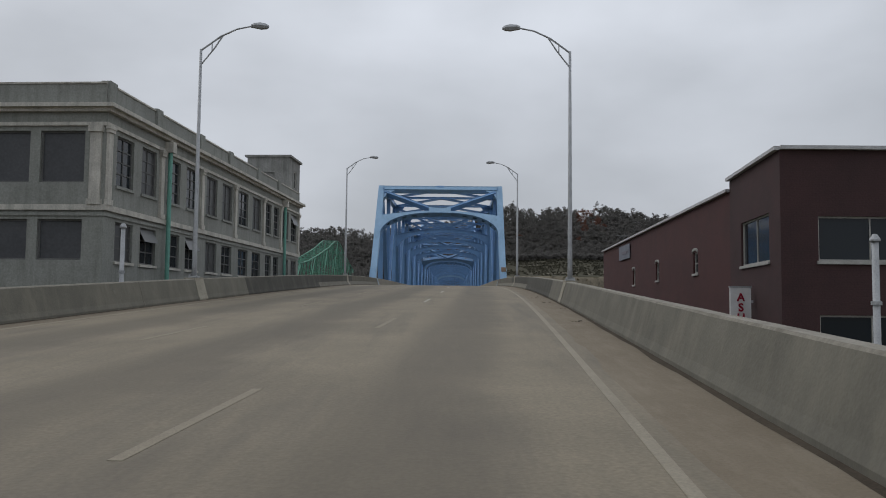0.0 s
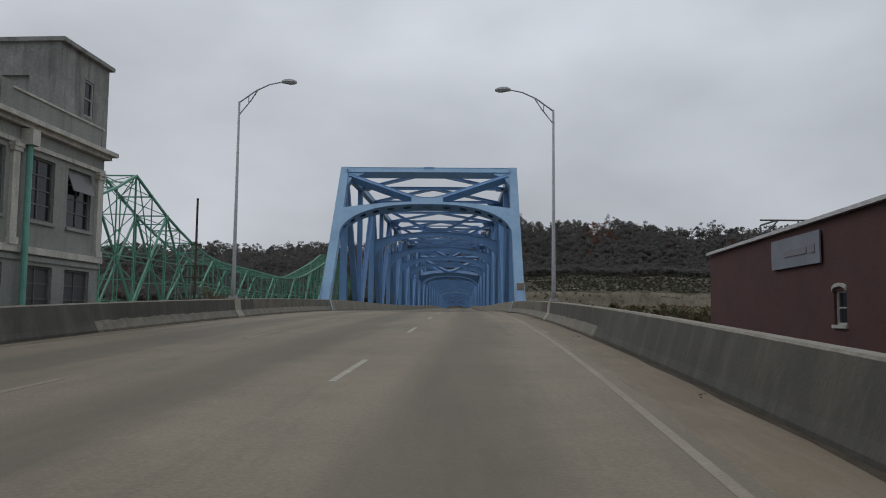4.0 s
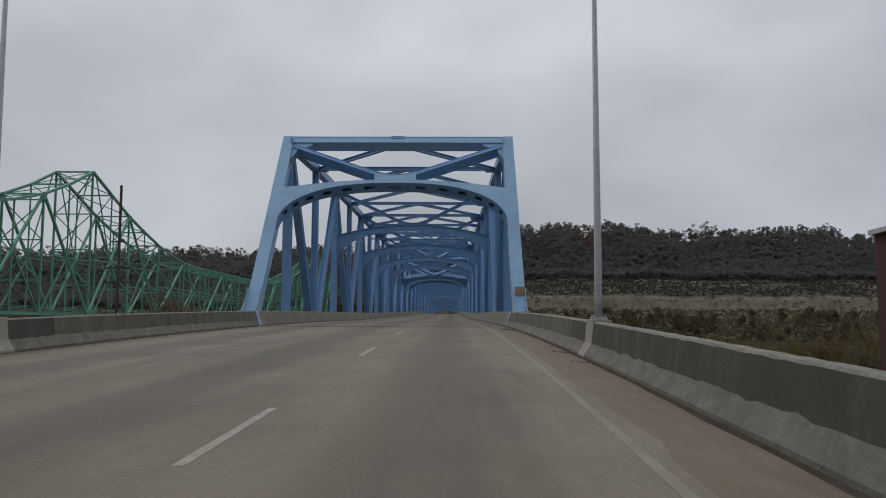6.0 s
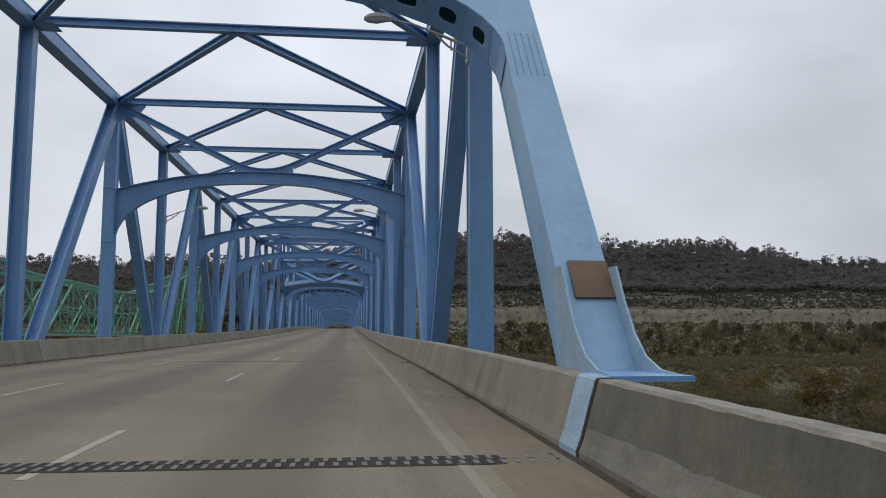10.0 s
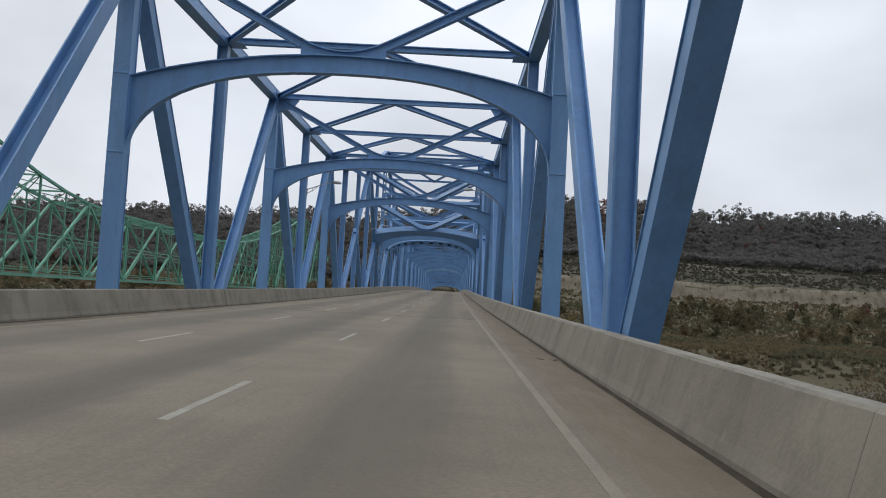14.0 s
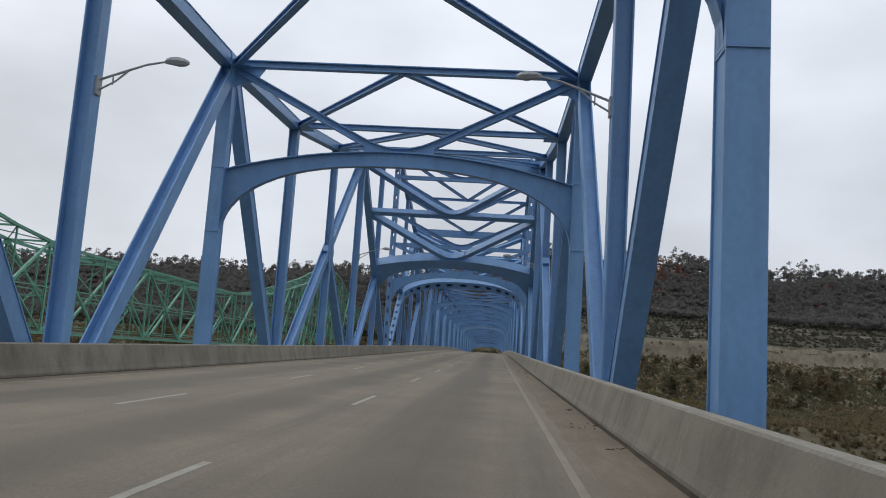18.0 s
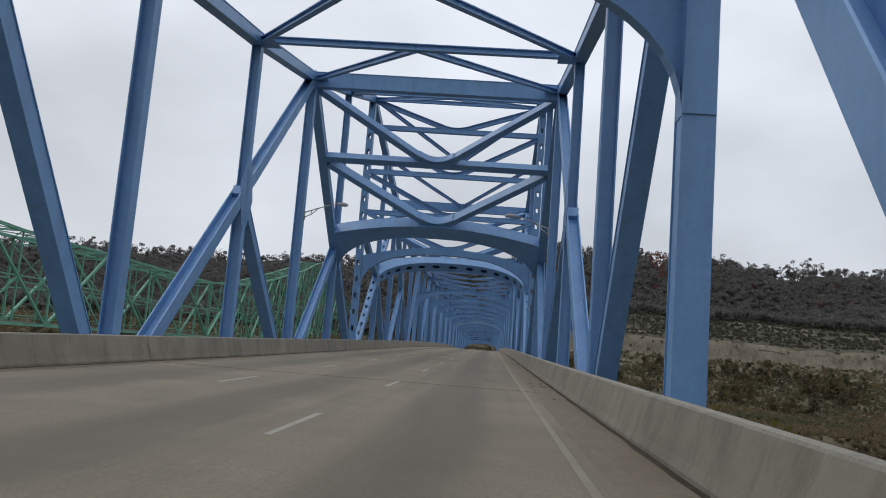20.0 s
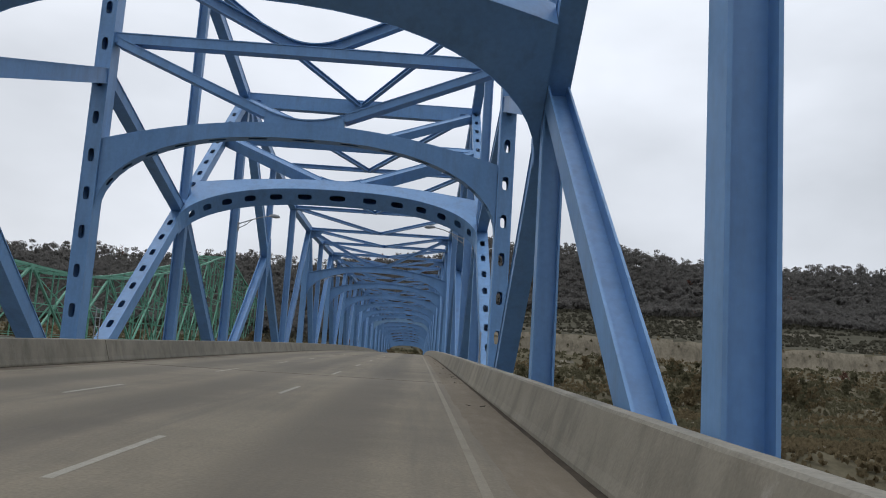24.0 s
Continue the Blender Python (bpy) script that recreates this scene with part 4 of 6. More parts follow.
            part("corner_plate", cp, paint, bridge)
    return arch


def chevron(bridge, f, z_from, z_to, half, normal, box_w=0.0):
    """Two braces from the corners down to the middle of a beam, joined by a rounded plate."""
    reach, dip, slope = 1.1, z_to + 0.24, 0.4
    for i in range(5):
        rise = dip + slope * reach / 2 - 0.19 * math.hypot(1, slope)
        slope = (z_from - rise) / (half - 0.1 - reach)
    for s in (-1, 1):
        part("sway_brace", member(f(s * (half - 0.1), z_from), f(s * (reach - 0.03), rise - 0.03 * slope), box_w or 0.40, 0.40, "box" if box_w else "side", normal), BLUE, bridge)
    lo, up = [], []
    for i in range(17):
        x = -reach + 2 * reach * i / 16
        lo.append(f(x, z_to - 0.1))
        up.append(f(x, dip + slope * x * x / (2 * reach)))
    bm = bmesh.new()
    strip(bm, lo, up, box_w * 0.92 if box_w else 0.06, normal)
    plate = part("crown_plate", bm, BLUE, bridge)
    bm = bmesh.new()
    strip(bm, [p - Vector((0, 0, 0.045)) for p in up], [p + Vector((0, 0, 0.002)) for p in up], box_w + 0.06 if box_w else 0.40, normal)
    part("plate_flange", bm, BLUE, plate)


def build_bridge():
    bridge = tagged(empty("truss_bridge", (0, 0, 0)), "light blue painted steel through-truss road bridge", "bridge")
    slope = (U(1, 0) - L(0, 0)).normalized()
    plane = Vector((0, slope.z, -slope.y))
    shield = [(-0.75, 0.25), (0.75, 0.25), (0.62, -0.45), (0.3, -0.95), (-0.3, -0.95), (-0.62, -0.45)]
    dots = [(i * 0.12 - 0.42, -0.05 - j * 0.12) for i in range(8) for j in range(6) if abs(i * 0.12 - 0.42) < 0.6 - j * 0.07]
    for x in (LEFT, RIGHT):
        inner = 1 if x == LEFT else -1
        post = part("end_post", member(L(0, x) - slope * 0.3, U(1, x) + slope * 0.3, 0.66, 0.80, "box"), LIGHTBLUE, bridge)
        bb = bmesh.new()
        for s0 in (9.2, 9.9):
            o = L(0, x) + slope * s0 - plane * 0.412
            bolt_grid(bb, o + Vector((-0.24, 0, 0)), Vector((1, 0, 0)), slope, -plane, [(i * 0.12, j * 0.12) for i in range(5) for j in range(6)], r=0.013)
        tagged(part("bolts", bb, LIGHTBLUE, post, "rows of bolt heads"), kind="stuff")
        # foot: base plate and flared side plates
        y0, z0 = node_y(0), deck(0)
        part("base_plate", box((x - 0.46, y0 + 0.0, z0 + 0.76), (x + 0.46, y0 + 2.2, z0 + 0.82)), BLUE, post)
        outline = [(0.1, 0.82), (0.7, 0.86), (1.15, 1.0), (1.52, 1.28), (1.85, 1.68), (2.15, 2.15), (2.7, 2.15), (2.2, 0.82)]
        for s in (-1, 1):
            bm = bmesh.new()
            a = [bm.verts.new((x + s * 0.35, y0 + u, z0 + v)) for u, v in outline]
            c = [bm.verts.new((x + s * 0.38, y0 + u, z0 + v)) for u, v in outline]
            bm.faces.new(a)
            bm.faces.new(c[::-1])
            for i in range(len(a)):
                bm.faces.new((a[i], c[i], c[(i + 1) % len(a)], a[(i + 1) % len(a)]))
            bmesh.ops.recalc_face_normals(bm, faces=bm.faces)
            part("foot_plate", bm, PALEBLUE, post, "flared pale blue foot plate")
        for k in range(1, LAST):
            part("top_chord", member(U(k, x), U(k + 1, x), FACE, 0.56, "box"), BLUE, bridge)
        for k in range(0, LAST + 1):
            part("bottom_chord", member(L(k, x), L(k + 1, x), FACE, 0.70, "box"), BLUE, bridge)
        for k in range(1, LAST + 1):
            if k == 14:
                perforated(bridge, "pier_post", L(k, x), U(k, x), 0.56, 0.74)
            elif k in (11, 13, 15, 17):
                m = M(k, x)
                on = Vector((0, 0.13, 0))
                part("post", member(L(k, x) + on, m + on, FACE, 0.44, "H"), BLUE, bridge)
                part("post", member(m + on, U(k, x) + on, FACE - 0.06, 0.42, "H"), BLUE, bridge)
            else:
                sway = k % 2 == 1
                part("post", member(L(k, x), U(k, x), FACE, 0.56 if sway else 0.48, "box" if sway else "H"), BLUE, bridge)
        for k in range(1, LAST):
            if 10 <= k < 18:
                continue
            a, b = (U(k, x), L(k + 1, x)) if k % 2 else (L(k, x), U(k + 1, x))
            low = Vector((0, 0.10, -0.08)) if k % 2 == 0 else Vector((0, -0.02, -0.02))     # their axes lie a little under the nodes
            part("diagonal", member(a + low, b + low, FACE - 0.02, 0.60 if k % 2 else 0.62, "box" if k % 2 else "H"), BLUE, bridge)
        # long diagonals beside the pier, with their half-panel members
        for k, a, b, s in ((11, L(10, x), U(12, x), L(12, x)), (13, U(12, x), L(14, x), L(12, x)), (15, L(14, x), U(16, x), L(16, x)), (17, U(16, x), L(18, x), L(16, x))):
            m = M(k, x)
            if k == 15:
                perforated(bridge, "pier_leg", a, m, 0.56, 0.58)
                perforated(bridge, "pier_leg", m, b, 0.54, 0.52)
            else:
                kind = "H" if k == 11 else "box"
                part("diagonal", member(a, m, FACE, 0.60, kind), BLUE, bridge)
                part("diagonal", member(m, b, FACE, 0.56, kind), BLUE, bridge)
            back = Vector((0, -0.45 if k in (11, 15) else 0.0, 0))
            part("sub_diagonal", member(m + back, s + back, FACE, 0.54, "box" if k in (11, 15) else "H"), BLUE, bridge)
            if k in (11, 17):
                gusset(bridge, m, [(-0.32, -1.55), (0.38, -1.55), (0.92, -0.25), (0.36, 1.35), (-0.36, 1.35), (-0.92, 0.15)], inner,
                       [(i * 0.11 - 0.2, j * 0.13 - 1.35) for i in range(5) for j in range(19) if abs(i * 0.11 - 0.2) < 0.3])
        tie = Vector((x, node_y(14), deck(14) + 10.35))
        drop = Vector((0, 0, -0.35))
        part("tie_strut", member(M(13, x) + drop, tie, FACE - 0.06, 0.56, "box"), BLUE, bridge)
        part("tie_strut", member(tie, M(15, x) + drop, FACE - 0.06, 0.50, "box"), BLUE, bridge)
        for k in range(1, 26):
            if k % 2 and k not in (11, 13, 15, 17) or k in (12, 16):
                gusset(bridge, U(k, x), shield, inner, dots if k < 20 else ())
        for k in range(2, 22, 2):
            gusset(bridge, L(k, x), [(-0.9, -0.3), (0.9, -0.3), (0.7, 0.6), (0.4, 1.25), (-0.4, 1.25), (-0.7, 0.6)], inner)
    span = Vector((0.22, 0, 0))
    for k in range(1, LAST + 1):
        a, b = U(k, LEFT), U(k, RIGHT)
        if k in (12, 16):
            part("top_strut", member(a + span - Vector((0, 0, 0.15)), b - span - Vector((0, 0, 0.15)), 0.50, 0.92, "box", (0, 1, 0)), BLUE, bridge)
        else:
            part("top_strut", member(a + span, b - span, 0.30, 0.30, "H", (0, 0, 1)), BLUE, bridge)
        if k < LAST:
            near, far = (k, k + 1) if k < 14 else (k + 1, k)           # the pattern turns round at the pier
            mid = (U(near, LEFT) + U(near, RIGHT)) / 2 - Vector((0, 0, 0.05))
            for q in (U(far, LEFT) + span, U(far, RIGHT) - span):
                part("lateral_brace", member(mid, q - Vector((0, 0, 0.05)), 0.28, 0.28, "H", (0, 0, 1)), BLUE, bridge)
            if k < 22:
                for s, n in ((1, U(k + 1, LEFT)), (-1, U(k + 1, RIGHT))):
                    part("lateral_plate", box((min(n.x, n.x + s * 1.0), n.y - 0.5, n.z - 0.205), (max(n.x, n.x + s * 1.0), n.y + 0.5, n.z - 0.18)), BLUE, bridge)
        part("floor_beam", member(L(k, LEFT) + Vector((0, 0, 0.5)), L(k, RIGHT) + Vector((0, 0, 0.5)), 0.36, 1.2, "H", (0, 1, 0)), BLUE, bridge)
    # first portal, in the plane of the end posts
    low0, high1 = L(0, 0), U(1, 0)

    def f(x, h):
        s = (h - low0.z) / (high1.z - low0.z)
        return Vector((MID + x, low0.y + (high1.y - low0.y) * s, h))
    d = deck(0)
    arch_frame(bridge, "portal_arch", f, HW - 0.08, d + 6.1, d + 8.5, d + 8.88, d + 9.12, U(1, 0).z - 0.25, plane, depth=0.80, hollow=True, plate_half=1.35, paint=LIGHTBLUE, dip=0.42)
    part("portal_beam", member(f(-TRUSS - 0.33, high1.z - 0.02), f(TRUSS + 0.33, high1.z - 0.02), 0.70, 0.62, "box", plane), LIGHTBLUE, bridge)
    part("name_plate", member(f(-0.45, high1.z + 0.17), f(0.45, high1.z + 0.17), 0.75, 0.20, "box", plane), BLUE, bridge)
    for s in (-1, 1):                             # corner plates of the portal
        lo = [f(s * (HW - 0.1), high1.z - 1.5), f(s * (HW - 0.5), high1.z - 0.75), f(s * (HW - 1.4), high1.z - 0.4)]
        up = [f(s * (HW - 0.1), high1.z - 0.25), f(s * (HW - 0.5), high1.z - 0.25), f(s * (HW - 1.4), high1.z - 0.25)]
        bm = bmesh.new()
        strip(bm, lo, up, 0.55, plane)
        bmesh.ops.recalc_face_normals(bm, faces=bm.faces)
        part("corner_plate", bm, LIGHTBLUE, bridge)
    # cross frames at every second post
    for k in list(range(3, 11, 2)) + list(range(19, LAST, 2)):
        f = lambda x, h, y=node_y(k): Vector((MID + x, y, h))
        d = deck(k)
        # arch 31 is coloured lighter in place of sun falling on it
        arch_frame(bridge, "sway_arch", f, HW, d + 5.42, d + 8.05, d + 8.44, d + 9.08, U(k, 0).z, (0, 1, 0), paint=LIGHTBLUE if k == 31 else None)
        for x, s in ((LEFT, 1), (RIGHT, -1)):    # stiffened post behind the arch's end
            bm = bmesh.new()
            add_box(bm, (x - 0.27, node_y(k) - 0.31, d + 5.37), (x + 0.27, node_y(k) + 0.31, d + 5.42))
            add_box(bm, (x - 0.27, node_y(k) - 0.31, d + 8.05), (x + 0.27, node_y(k) + 0.31, d + 8.10))
            add_box(bm, (x + s * 0.25, node_y(k) - 0.30, d + 5.42), (x + s * 0.275, node_y(k) + 0.30, d + 8.05))
            part("stiffener", bm, BLUE, bridge)
    f = lambda x, h, y=node_y(LAST): Vector((MID + x, y, h))
    d = deck(LAST)
    arch_frame(bridge, "end_arch", f, HW, d + 4.6, d + 7.6, d + 6.6, d + 8.6, U(LAST, 0).z, (0, 1, 0))
    # inclined frames on both sides of the pier
    for ka, kb in ((13, 12), (15, 16)):
        a, b = L(14, 0), U(kb, 0)

        def f(x, h, a=a, b=b):
            s = (h - a.z) / (b.z - a.z)
            return Vector((MID + x, a.y + (b.y - a.y) * s, h))
        dirv = (b - a).normalized()
        nrm = Vector((0, dirv.z, -dirv.y))
        zm, zt = M(ka, 0).z + 1.1, b.z
        zs = zm + (zt - zm) * 0.52
        arch_frame(bridge, "portal_arch", f, HW, zm - 2.3, zm + 0.10, zm + 0.16, zm + 0.82, zs, nrm, depth=0.95, hollow=True, brace=False)
        part("portal_beam", member(f(-HW, zs), f(HW, zs), 0.46, 0.46, "box", nrm), BLUE, bridge)
        chevron(bridge, f, zt - 0.5, zs, HW, nrm, 0.46)
        chevron(bridge, f, zs - 0.25, zm + 0.74, HW, nrm, 0.62)
    # frame over the pier
    f = lambda x, h: Vector((MID + x, node_y(14), h))
    d = deck(14)
    arch_frame(bridge, "pier_arch", f, HW - 0.02, d + 5.4, d + 7.95, d + 8.45, d + 9.0, d + 11.9, (0, 1, 0), depth=0.55, hollow=True)
    for z0, z1 in ((11.75, 15.3), (15.3, 19.25), (19.25, 21.9)):
        part("pier_beam", member(f(-HW, d + z0), f(HW, d + z0), 0.40, 0.40, "box", (0, 1, 0)), BLUE, bridge)
        if z0 < 21:
            chevron(bridge, f, d + z1 - 0.3, d + z0 + 0.1, HW, (0, 1, 0))
    # maintenance ladders at the pier legs
    for x in (LEFT + 0.5, RIGHT - 0.5):
        bm = bmesh.new()
        for s in (-0.2, 0.2):
            tube(bm, [(x, node_y(14) + 0.75 + s, deck(14) - 0.2), (x, node_y(14) + 0.75 + s, deck(14) + 1.95)], [0.02, 0.02], 5)
        for i in range(6):
            tube(bm, [(x, node_y(14) + 0.55, deck(14) + 0.3 + i * 0.32), (x, node_y(14) + 0.95, deck(14) + 0.3 + i * 0.32)], [0.014, 0.014], 5)
        part("ladder", bm, STEEL, bridge, "small steel access ladder")
    # piers under the trusses
    for k in (0, 14, 44):
        bm = bmesh.new()
        g = -20
        add_box(bm, (LEFT - 1.4, node_y(k) - 1.6, deck(k) - 4.2), (RIGHT + 1.4, node_y(k) + 1.6, deck(k) - 2.3))
        for x in (LEFT, RIGHT):
            add_box(bm, (x - 1.3, node_y(k) - 1.4, g), (x + 1.3, node_y(k) + 1.4, deck(k) - 4.2))
        tagged(mesh_object("bridge_pier", bm, BARRIER), "concrete pier carrying the blue truss bridge", "bridge pier")
    return slope, plane


SLOPE, PLANE = build_bridge()


def build_brown_board():
    c = L(0, RIGHT) + SLOPE * 4.35 - PLANE * 0.43 + Vector((0.08, 0, 0))
    board = bmesh.new()
    bar(board, c - SLOPE * 0.33, c + SLOPE * 0.33, (1, 0, 0), 0.54, 0.03)
    tagged(mesh_object("brown_board", board, BROWN), "square brown sign board fixed to the blue end post", "sign")


build_brown_board()


# ---------------------------------------------------------------- lamps
def lamp_arm(bm, s, z, root=-0.05):
    up = [(0, 0, z + root), (s * 0.75, 0, z + 0.50 + 0.2 * (root + 0.05)), (s * 1.35, 0, z + 0.78), (s * 1.95, 0, z + 0.90)]
    tube(bm, up, [0.035, 0.035, 0.03, 0.028], 6)
    tube(bm, [(0, 0, z + root - 0.57 + 0.8 * (root + 0.05)), (s * 0.5, 0, z + 0.02 + 0.75 * (root + 0.05)), (s * 0.85, 0, z + 0.56 + 0.1 * (root + 0.05))], [0.028] * 3, 6)
    tube(bm, [(s * 0.42, 0, z - 0.09 + 0.75 * (root + 0.05)), (s * 0.42, 0, z + 0.25 + 0.5 * (root + 0.05))], [0.022] * 2, 6)


def lamp_head(bm, s, z):
    rows = []
    for u, w, top, bot in ((1.88, 0.05, 0.96, 0.84), (2.02, 0.11, 1.01, 0.83), (2.25, 0.15, 1.02, 0.79), (2.45, 0.12, 0.98, 0.80), (2.56, 0.04, 0.92, 0.84)):
        rows.append([bm.verts.new((s * u, v, z + h)) for v, h in ((-w, (top + bot) / 2), (-w * 0.6, bot), (w * 0.6, bot), (w, (top + bot) / 2), (w * 0.55, top), (-w * 0.55, top))])
    for a, b in zip(rows, rows[1:]):
        for i in range(6):
            bm.faces.new((a[i], a[(i + 1) % 6], b[(i + 1) % 6], b[i]))
    bm.faces.new(rows[0][::-1])
    bm.faces.new(rows[-1])
    bmesh.ops.recalc_face_normals(bm, faces=bm.faces)


def build_street_lamp(y, side, H):
    base = at_road(y, side * (HALF + 0.40), KERB + 0.035)
    lamp = tagged(empty("street_lamp", base), "tall grey steel street lamp standing on the barrier", "street lamp", group="lamps along the approach")
    bm = bmesh.new()
    tube(bm, [(0, 0, 0.05), (0, 0, 0.5), (0, 0, H)], [0.095, 0.09, 0.05], 12)
    part("pole", bm, STEEL, lamp, smooth=True)
    bm = box((-0.17, -0.17, 0.002), (0.17, 0.17, 0.06))
    part("base_plate", bm, STEEL, lamp)
    for i in (-1, 1):
        for j in (-1, 1):
            bm = bmesh.new()
            tube(bm, [(i * 0.13, j * 0.13, 0.06), (i * 0.13, j * 0.13, 0.12)], [0.02, 0.02], 6)
            part("anchor_bolt", bm, STEEL, lamp)
    part("hand_hole_cover", box((-0.04, -0.105, 0.35), (0.04, -0.08, 0.55)), STEEL, lamp)
    bm = bmesh.new()
    lamp_arm(bm, -side, H)
    part("arm", bm, STEEL, lamp)
    bm = bmesh.new()
    lamp_head(bm, -side, H)
    part("lamp_head", bm, STEEL, lamp)


for side in (1, -1):
    for y, high in LAMPS[side]:
        build_street_lamp(y, side, high)


def build_truss_lamp(k, side):
    x = MID + side * (TRUSS - 0.27)
    lamp = tagged(empty("bridge_lamp", (x, node_y(k), 0)), "grey bracket lamp fixed to a blue truss post", "street lamp", group="lamps on the truss")
    z = deck(k) + 7.88
    bm = bmesh.new()
    lamp_arm(bm, -side, z, 0.28)
    part("arm", bm, STEEL, lamp)
    bm = bmesh.new()
    lamp_head(bm, -side, z)
    part("lamp_head", bm, STEEL, lamp)
    part("clamp", box((-0.04, -0.15, z - 0.15), (0.04, 0.15, z + 0.38)), STEEL, lamp)


for k in (1, 4, 8, 12, 16, 20, 24, 28, 32):
    for side in (-1, 1):
        build_truss_lamp(k, side)


# ---------------------------------------------------------------- green truss bridge
green_top = smooth_curve([(100, 20.5), (140, 20.5), (175, 21.5), (200, 24.8), (222, 29.5), (235, 34.0), (246, 38.8), (257, 35.0), (268.8, 31.0), (280, 28.0), (291.6, 25.3), (303, 23.3),
                          (314, 22.0), (337, 21.3), (360, 21.3), (405, 21.0), (430, 21.2), (451, 22.4), (474, 24.8), (497, 28.5), (520, 32.5), (545, 37), (588, 45), (630, 37), (680, 28), (740, 22), (800, 20)])
green_deck = smooth_curve([(90, 5.0), (243, 5.2), (340, 5.0), (440, 5.0), (600, 5.4), (800, 5.4)])


def build_green_bridge():
    """Subdivided W truss: wide diagonals, posts at every half panel, struts and half diagonals in the deep panels."""
    g = tagged(empty("green_truss_bridge", (0, 0, 0)), "older pale green steel cantilever truss bridge beside the road", "bridge")
    P = 11.4
    low_j, high_j = -12, 44
    first, n = 246 + P * low_j, high_j - low_j
    near, far = -82.5, -91.3

    def T(j, x):
        y = 246 + P * j
        return Vector((x, y, green_top(y)))

    def B(j, x):
        y = 246 + P * j
        return Vector((x, y, green_deck(y) - 0.6))
    for x in (near, far):
        for j in range(low_j, high_j):
            part("top_chord", member(T(j, x), T(j + 1, x), 0.50, 0.55, "box"), GREEN, g)
            part("bottom_chord", member(B(j, x), B(j + 1, x), 0.46, 0.60, "box"), GREEN, g)
            if j % 2 == 0:
                a, c = (B(j, x), T(j + 2, x)) if j % 4 == 0 else (T(j, x), B(j + 2, x))
                m = (a + c) / 2
                part("diagonal", member(a, m, 0.44, 0.50, "box"), GREEN, g)
                part("diagonal", member(m, c, 0.44, 0.50, "box"), GREEN, g)
                foot = B(j + 2, x) if j % 4 == 0 else B(j, x)
                part("sub_diagonal", member(m, foot, 0.30, 0.30, "H"), GREEN, g)
                part("sub_post", member(m, B(j + 1, x), 0.26, 0.26, "H"), GREEN, g)
                part("sub_post", member(m, T(j + 1, x), 0.28, 0.28, "H"), GREEN, g)
                for s in (0, 2):
                    q = Vector((x, T(j + s, x).y, m.z))
                    part("sub_strut", member(m, q, 0.24, 0.24, "H"), GREEN, g)
                if T(j + 1, x).z - B(j + 1, x).z > 21:
                    top = T(j + 2, x) if j % 4 else T(j, x)
                    part("sub_diagonal", member(m, top.lerp(T(j + 1, x), 0.15), 0.24, 0.24, "H"), GREEN, g)
        for j in range(low_j, high_j + 1, 2):
            part("post", member(B(j, x), T(j, x), 0.40, 0.42, "H"), GREEN, g)
            bm = bmesh.new()
            c = T(j, x) if j % 4 else B(j, x)
            u = -1 if j % 4 else 1
            strip(bm, [c + Vector((0.26, -1.0, u * -0.3)), c + Vector((0.26, 1.0, u * -0.3))], [c + Vector((0.26, -0.55, u * 1.1)), c + Vector((0.26, 0.55, u * 1.1))], 0.04, (1, 0, 0))
            bmesh.ops.recalc_face_normals(bm, faces=bm.faces)
            part("gusset_plate", bm, GREEN, g)
    for j in range(low_j, high_j + 1):
        y = T(j, near).y
        part("top_strut", member(T(j, near), T(j, far), 0.30, 0.36, "H", (0, 1, 0)), GREEN, g)
        if j < high_j:
            for p, q in ((near, far), (far, near)):
                part("lateral_brace", member(T(j, p), T(j + 1, q), 0.18, 0.18, "H", (0, 0, 1)), GREEN, g)
        if j % 2:
            continue
        z = B(j, near).z + 7.0
        top = T(j, near).z
        part("sway_strut", member(Vector((near, y, z)), Vector((far, y, z)), 0.24, 0.28, "H", (0, 1, 0)), GREEN, g)
        while z + 4 < top:
            z2 = min(z + 8.5, top)
            for p, q in ((near, far), (far, near)):
                part("sway_brace", member(Vector((p, y, z)), Vector((q, y, z2)), 0.18, 0.20, "H", (0, 1, 0)), GREEN, g)
            if z2 < top - 1:
                part("sway_strut", member(Vector((near, y, z2)), Vector((far, y, z2)), 0.22, 0.26, "H", (0, 1, 0)), GREEN, g)
            z = z2
    bm = bmesh.new()
    ys = steps(first, first + P * n, n)
    rows = [[bm.verts.new((x, y, green_deck(y) - dz)) for x, dz in ((near - 0.6, 0), (far + 0.6, 0), (far + 0.6, 0.5), (near - 0.6, 0.5))] for y in ys]
    for a, b in zip(rows, rows[1:]):
        for i in range(4):
            bm.faces.new((a[i], b[i], b[(i + 1) % 4], a[(i + 1) % 4]))
    bmesh.ops.recalc_face_normals(bm, faces=bm.faces)
    part("deck", bm, BARRIER, g, "narrow concrete roadway")
    for x in (near - 0.7, far + 0.7):
        for h in (0.5, 1.0):
            bm = bmesh.new()
            tube(bm, [(x, y, green_deck(y) + h) for y in steps(first, first + P * n, n)], [0.05] * (n + 1), 5)
            part("handrail", bm, GREEN, g)
    for y in (246, 588):
        bm = bmesh.new()
        add_box(bm, (far - 2, y - 2.2, -22), (near + 2, y + 2.2, green_deck(y) - 2.2))
        tagged(mesh_object("bridge_pier", bm, BARRIER), "stone pier carrying the green truss bridge", "bridge pier")


build_green_bridge()
